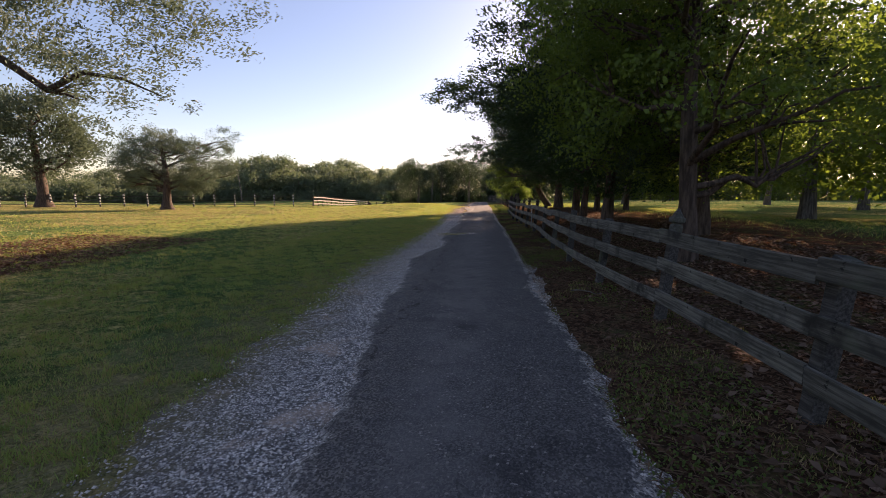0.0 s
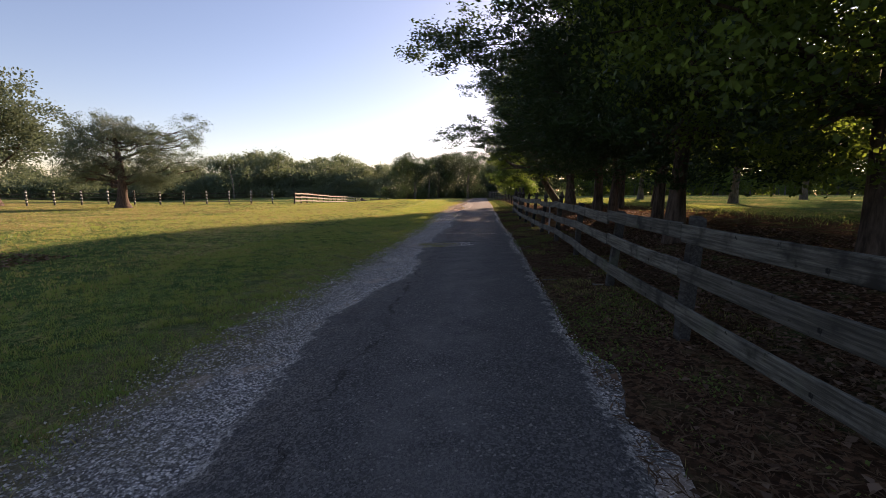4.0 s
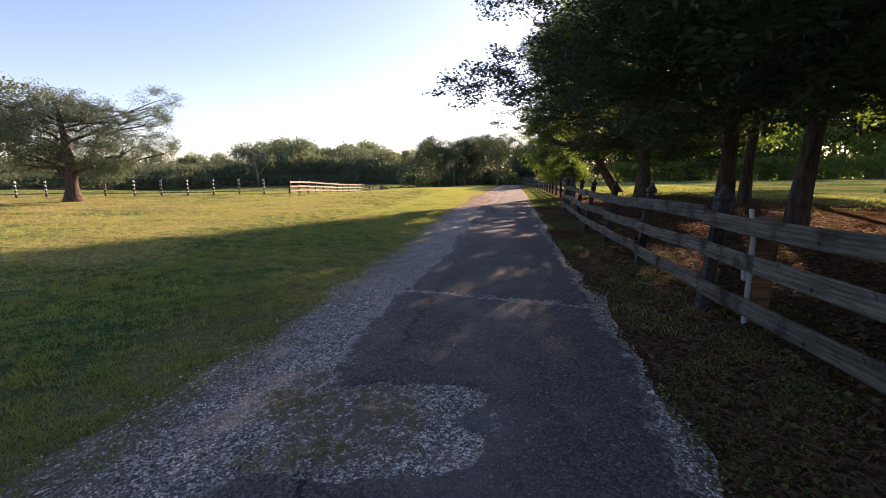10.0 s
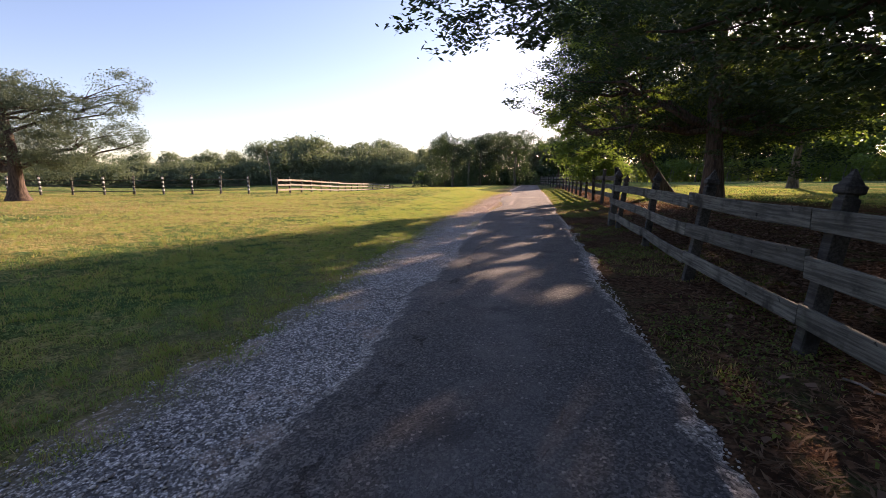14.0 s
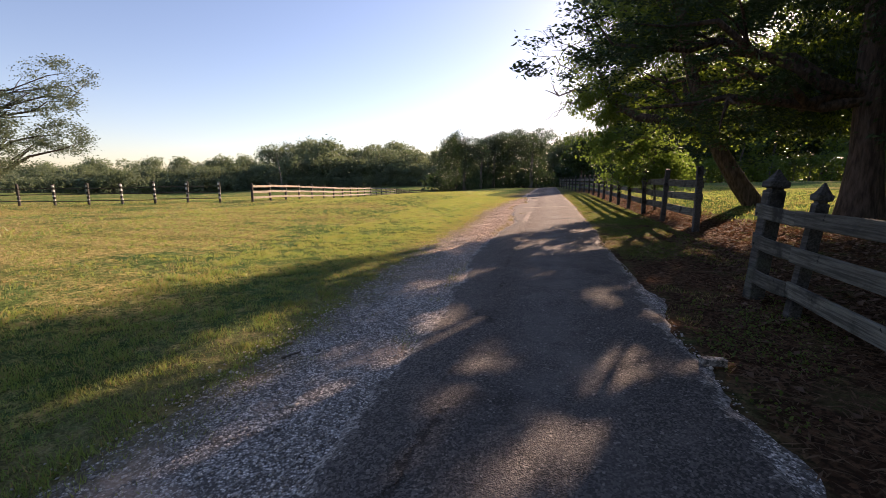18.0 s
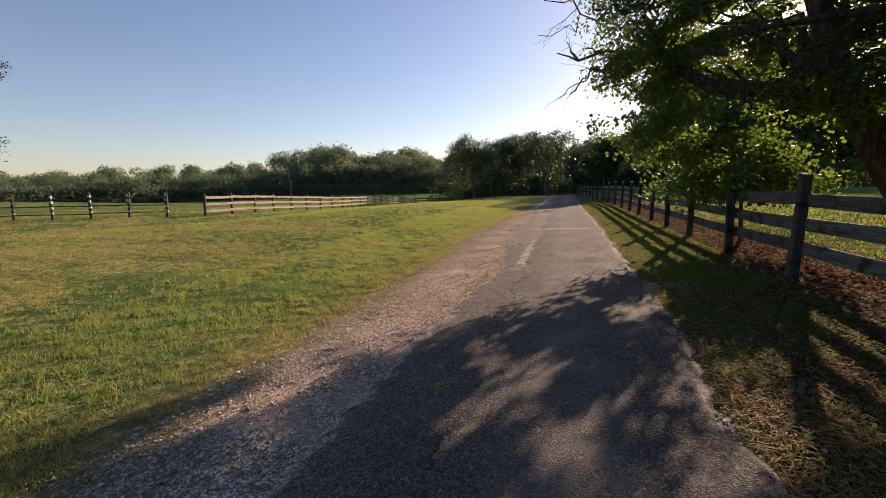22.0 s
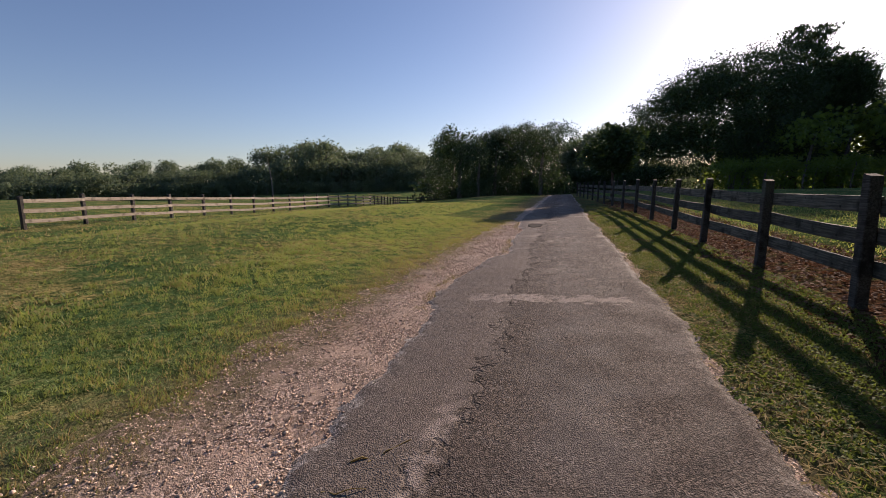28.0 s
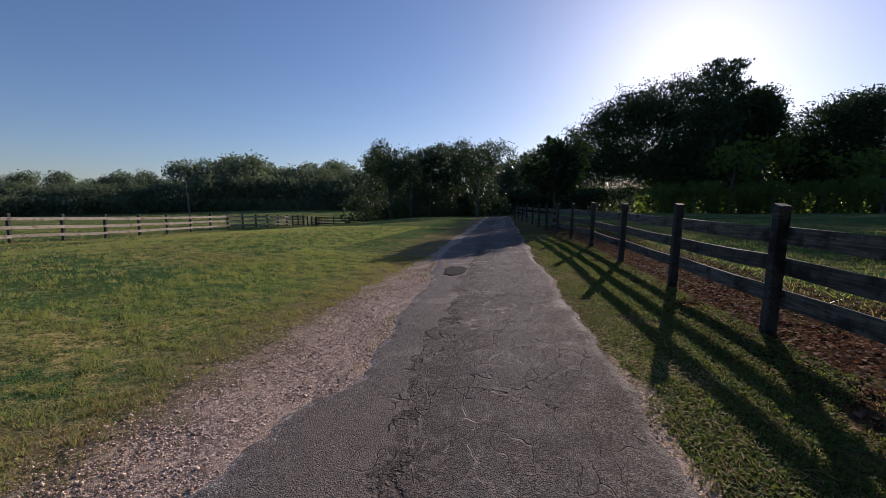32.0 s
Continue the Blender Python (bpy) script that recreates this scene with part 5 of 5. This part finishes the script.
shady = lambda d, y, g: g.uniform(0, 1, len(d)) < 0.06 + 0.94 * soft_step(1.4, 2.3, d + 0.3 * wave(d, y, 1.7, 15)) * (0.6 + 0.4 * wave(d, y, 0.9, 16))
litter("leaf_litter", "brown fallen leaves under the trees behind the fence", 90000, 0.9, 7.0, -3.5, 33, 0.040, 31, shady)
litter("leaf_litter", "brown fallen leaves along the sunlit fence", 22000, 1.9, 4.2, 31, 64, 0.038, 32, lambda d, y, g: g.uniform(0, 1, len(d)) < 0.4 + 0.6 * soft_step(2.0, 2.5, d))
litter("pine_needles", "dry needles on the worn verge", 70000, 0.8, 3.0, -3.5, 33, 0.010, 33, lambda d, y, g: g.uniform(0, 1, len(d)) < 0.75, NEEDLE, 9.0, 0.08)
litter("dry_straw", "dry straw along the sunlit driveway edge", 26000, 0.55, 1.5, 29, 54, 0.009, 37, lambda d, y, g: (d > np.interp(y, KY, K_RIGHT) + 0.05 * g.normal(size=len(d))) & (g.uniform(0, 1, len(d)) < 1.15 - 0.8 * (d - 0.55)), STRAW, 8.0, 0.15)
litter("leaf_litter", "needles and leaves below the old pine", 9000, -14.5, -9.0, 2.0, 9.5, 0.06, 34, lambda d, y, g: g.uniform(0, 1, len(d)) < 0.8)


litter("verge_clover", "low clover patches on the sunlit verge", 190000, 0.72, 2.5, 29, 56, 0.017, 35, lambda d, y, g: (wave(d, y, 2.1, 9) > -0.30 + 0.12 * g.normal(size=len(d))) & (d > np.interp(y, KY, K_RIGHT) + 0.10 + 0.07 * g.normal(size=len(d))) & (y > 31 + g.normal(size=len(d))), CLOVER, 1.15, 0.55)
litter("verge_clover", "few green weeds on the shaded verge", 60000, 0.8, 1.9, -3, 31, 0.017, 36, lambda d, y, g: wave(d, y, 1.5, 21) > 0.30 + 0.15 * g.normal(size=len(d)), CLOVER, 1.15, 0.55)


def twig(x, y, turn, length, r, seed, mat=None):
    g = np.random.default_rng(seed)
    v, q = tube(limb_path(g, (-length / 2, 0, 0), (length / 2, 0, 0.01), 6, 0.0, 0.12), np.linspace(r, r * 0.5, 6), 6)
    ob = tagged(new("fallen_twig", np_mesh("fallen_twig", v, q, [mat or DEAD_WOOD], True)), "dry fallen twig lying on the ground", "twig", "fallen twigs")
    ob.matrix_world = pose(x, y, ground_z(x, y) + 0.03, 0, 0, turn)


for k, (d, y, turn, length, r) in enumerate([(0.98, 8.2, 10, 0.20, 0.010), (1.55, 7.9, -30, 0.14, 0.014), (1.02, 11.5, -40, 0.30, 0.006), (0.95, 11.9, 75, 0.18, 0.006), (1.6, 15.6, -25, 0.5, 0.008),
                                             (0.3, 16.5, 5, 0.28, 0.006), (-2.4, 23.7, 60, 0.16, 0.012), (-1.35, 37.2, 40, 0.34, 0.006), (-1.32, 37.25, 62, 0.28, 0.005), (-1.42, 36.9, 25, 0.22, 0.004), (1.4, 3.2, -20, 0.4, 0.01), (1.7, 18.2, -60, 0.35, 0.008)]):
    twig(road_x(y) + d, y, turn, length, r, 300 + k, STRAW if y > 36 else None)

# short post with a conduit and an outlet box, behind the first fence
PIPE = Mat("grey_conduit")
PIPE = PIPE.done(PIPE.mix(PIPE.noise(12.0, 4), (0.30, 0.31, 0.33), (0.46, 0.47, 0.49)), 0.5, 0.4)
BROWN_POST = make_wood_mat("brown_post", (0.13, 0.065, 0.032), (0.32, 0.18, 0.095))
px, py = road_x(14.5) + 2.02, 14.5
utility = tagged(new("utility_post"), "short brown wooden post with grey conduit behind the board fence", "post")
utility.matrix_world = pose(px, py, ground_z(px, py))
part("post", post_mesh(0.92, 0.15, BROWN_POST, 0.03, 0.0, 77), utility)
v, q = tube([(-0.11, -0.10, -0.2), (-0.11, -0.10, 0.45), (-0.12, -0.10, 0.78), (-0.13, -0.03, 0.98)], [0.020, 0.020, 0.020, 0.018], 10)
part("conduit", np_mesh("conduit", v, q, [PIPE], True), utility, "grey conduit pipe")
bm = bmesh.new()
bmesh.ops.create_cube(bm, size=1.0)
bmesh.ops.scale(bm, vec=(0.05, 0.07, 0.11), verts=bm.verts)
bmesh.ops.translate(bm, vec=(-0.10, 0.0, 0.42), verts=bm.verts)
bmesh.ops.bevel(bm, geom=bm.edges[:], offset=0.006, segments=2, affect="EDGES")
part("outlet_box", bm_mesh("outlet_box", bm, PIPE), utility, "small grey outlet box")

# broken lump of asphalt on the right edge of the driveway
bm = bmesh.new()
bmesh.ops.create_cube(bm, size=1.0)
bmesh.ops.subdivide_edges(bm, edges=bm.edges[:], cuts=2, use_grid_fill=True)
lump_rng = random.Random(91)
for v in bm.verts:
    v.co = Vector((v.co.x * 0.15, v.co.y * 0.06, v.co.z * 0.05)) * (0.86 + 0.22 * lump_rng.random())
bmesh.ops.bevel(bm, geom=bm.edges[:], offset=0.002, segments=1, affect="EDGES")
lump = tagged(new("asphalt_lump", bm_mesh("asphalt_lump", bm, ASPHALT)), "broken dark lump of asphalt lying on the driveway edge", "rubble")
lump.matrix_world = pose(0.99, 24.3, ground_z(0.99, 24.3) + 0.045, 0, 0, 8)

# fresher dark repair laid on the left side of the driveway, near the end of the walk
REPAIR = bpy.data.materials.new("repair_asphalt")
REPAIR.use_nodes = True
repair_nodes, repair_links = REPAIR.node_tree.nodes, REPAIR.node_tree.links
repair_shader = repair_nodes["Principled BSDF"]
repair_shader.inputs["Roughness"].default_value = 0.95
repair_shader.inputs["Specular IOR Level"].default_value = 0.08
grit = repair_nodes.new("ShaderNodeTexNoise")
grit.inputs["Scale"].default_value = 90.0
grit.inputs["Detail"].default_value = 6.0
tones = repair_nodes.new("ShaderNodeValToRGB")
tones.color_ramp.elements[0].position, tones.color_ramp.elements[0].color = 0.35, (0.016, 0.014, 0.013, 1)
tones.color_ramp.elements[1].position, tones.color_ramp.elements[1].color = 0.75, (0.055, 0.047, 0.042, 1)
relief = repair_nodes.new("ShaderNodeBump")
relief.inputs["Strength"].default_value = 0.5
relief.inputs["Distance"].default_value = 0.006
uses = repair_nodes.new("ShaderNodeTexCoord")
repair_links.new(uses.outputs["Object"], grit.inputs["Vector"])
repair_links.new(grit.outputs["Fac"], tones.inputs["Fac"])
repair_links.new(tones.outputs["Color"], repair_shader.inputs["Base Color"])
repair_links.new(grit.outputs["Fac"], relief.inputs["Height"])
repair_links.new(relief.outputs["Normal"], repair_shader.inputs["Normal"])
bm = bmesh.new()
patch_rng = random.Random(17)
rings = []
for shrink, z in ((1.0, -0.03), (1.0, 0.004), (0.9, 0.012)):
    patch_rng.seed(17)
    ring = []
    for k in range(44):
        a = math.tau * k / 44
        r = shrink * (1.0 + 0.06 * math.sin(3 * a + 1) + 0.05 * math.sin(7 * a) + patch_rng.uniform(-0.05, 0.05))
        cx, cy = math.cos(a), math.sin(a)
        ring.append(bm.verts.new((0.235 * r * math.copysign(abs(cx) ** 0.75, cx), 0.60 * r * math.copysign(abs(cy) ** 0.75, cy), z)))
    rings.append(ring)
for low, high in zip(rings, rings[1:]):
    for k in range(44):
        bm.faces.new((low[k], low[(k + 1) % 44], high[(k + 1) % 44], high[k]))
bm.faces.new(rings[-1])
bm.faces.new(rings[0][::-1])
repair = tagged(new("asphalt_repair", bm_mesh("asphalt_repair", bm, REPAIR)), "dark ragged repair of fresh asphalt on the grey driveway", "road patch")
repair.matrix_world = pose(-3.85, 49.65, 0.065, 0.0, -1.2, 8)
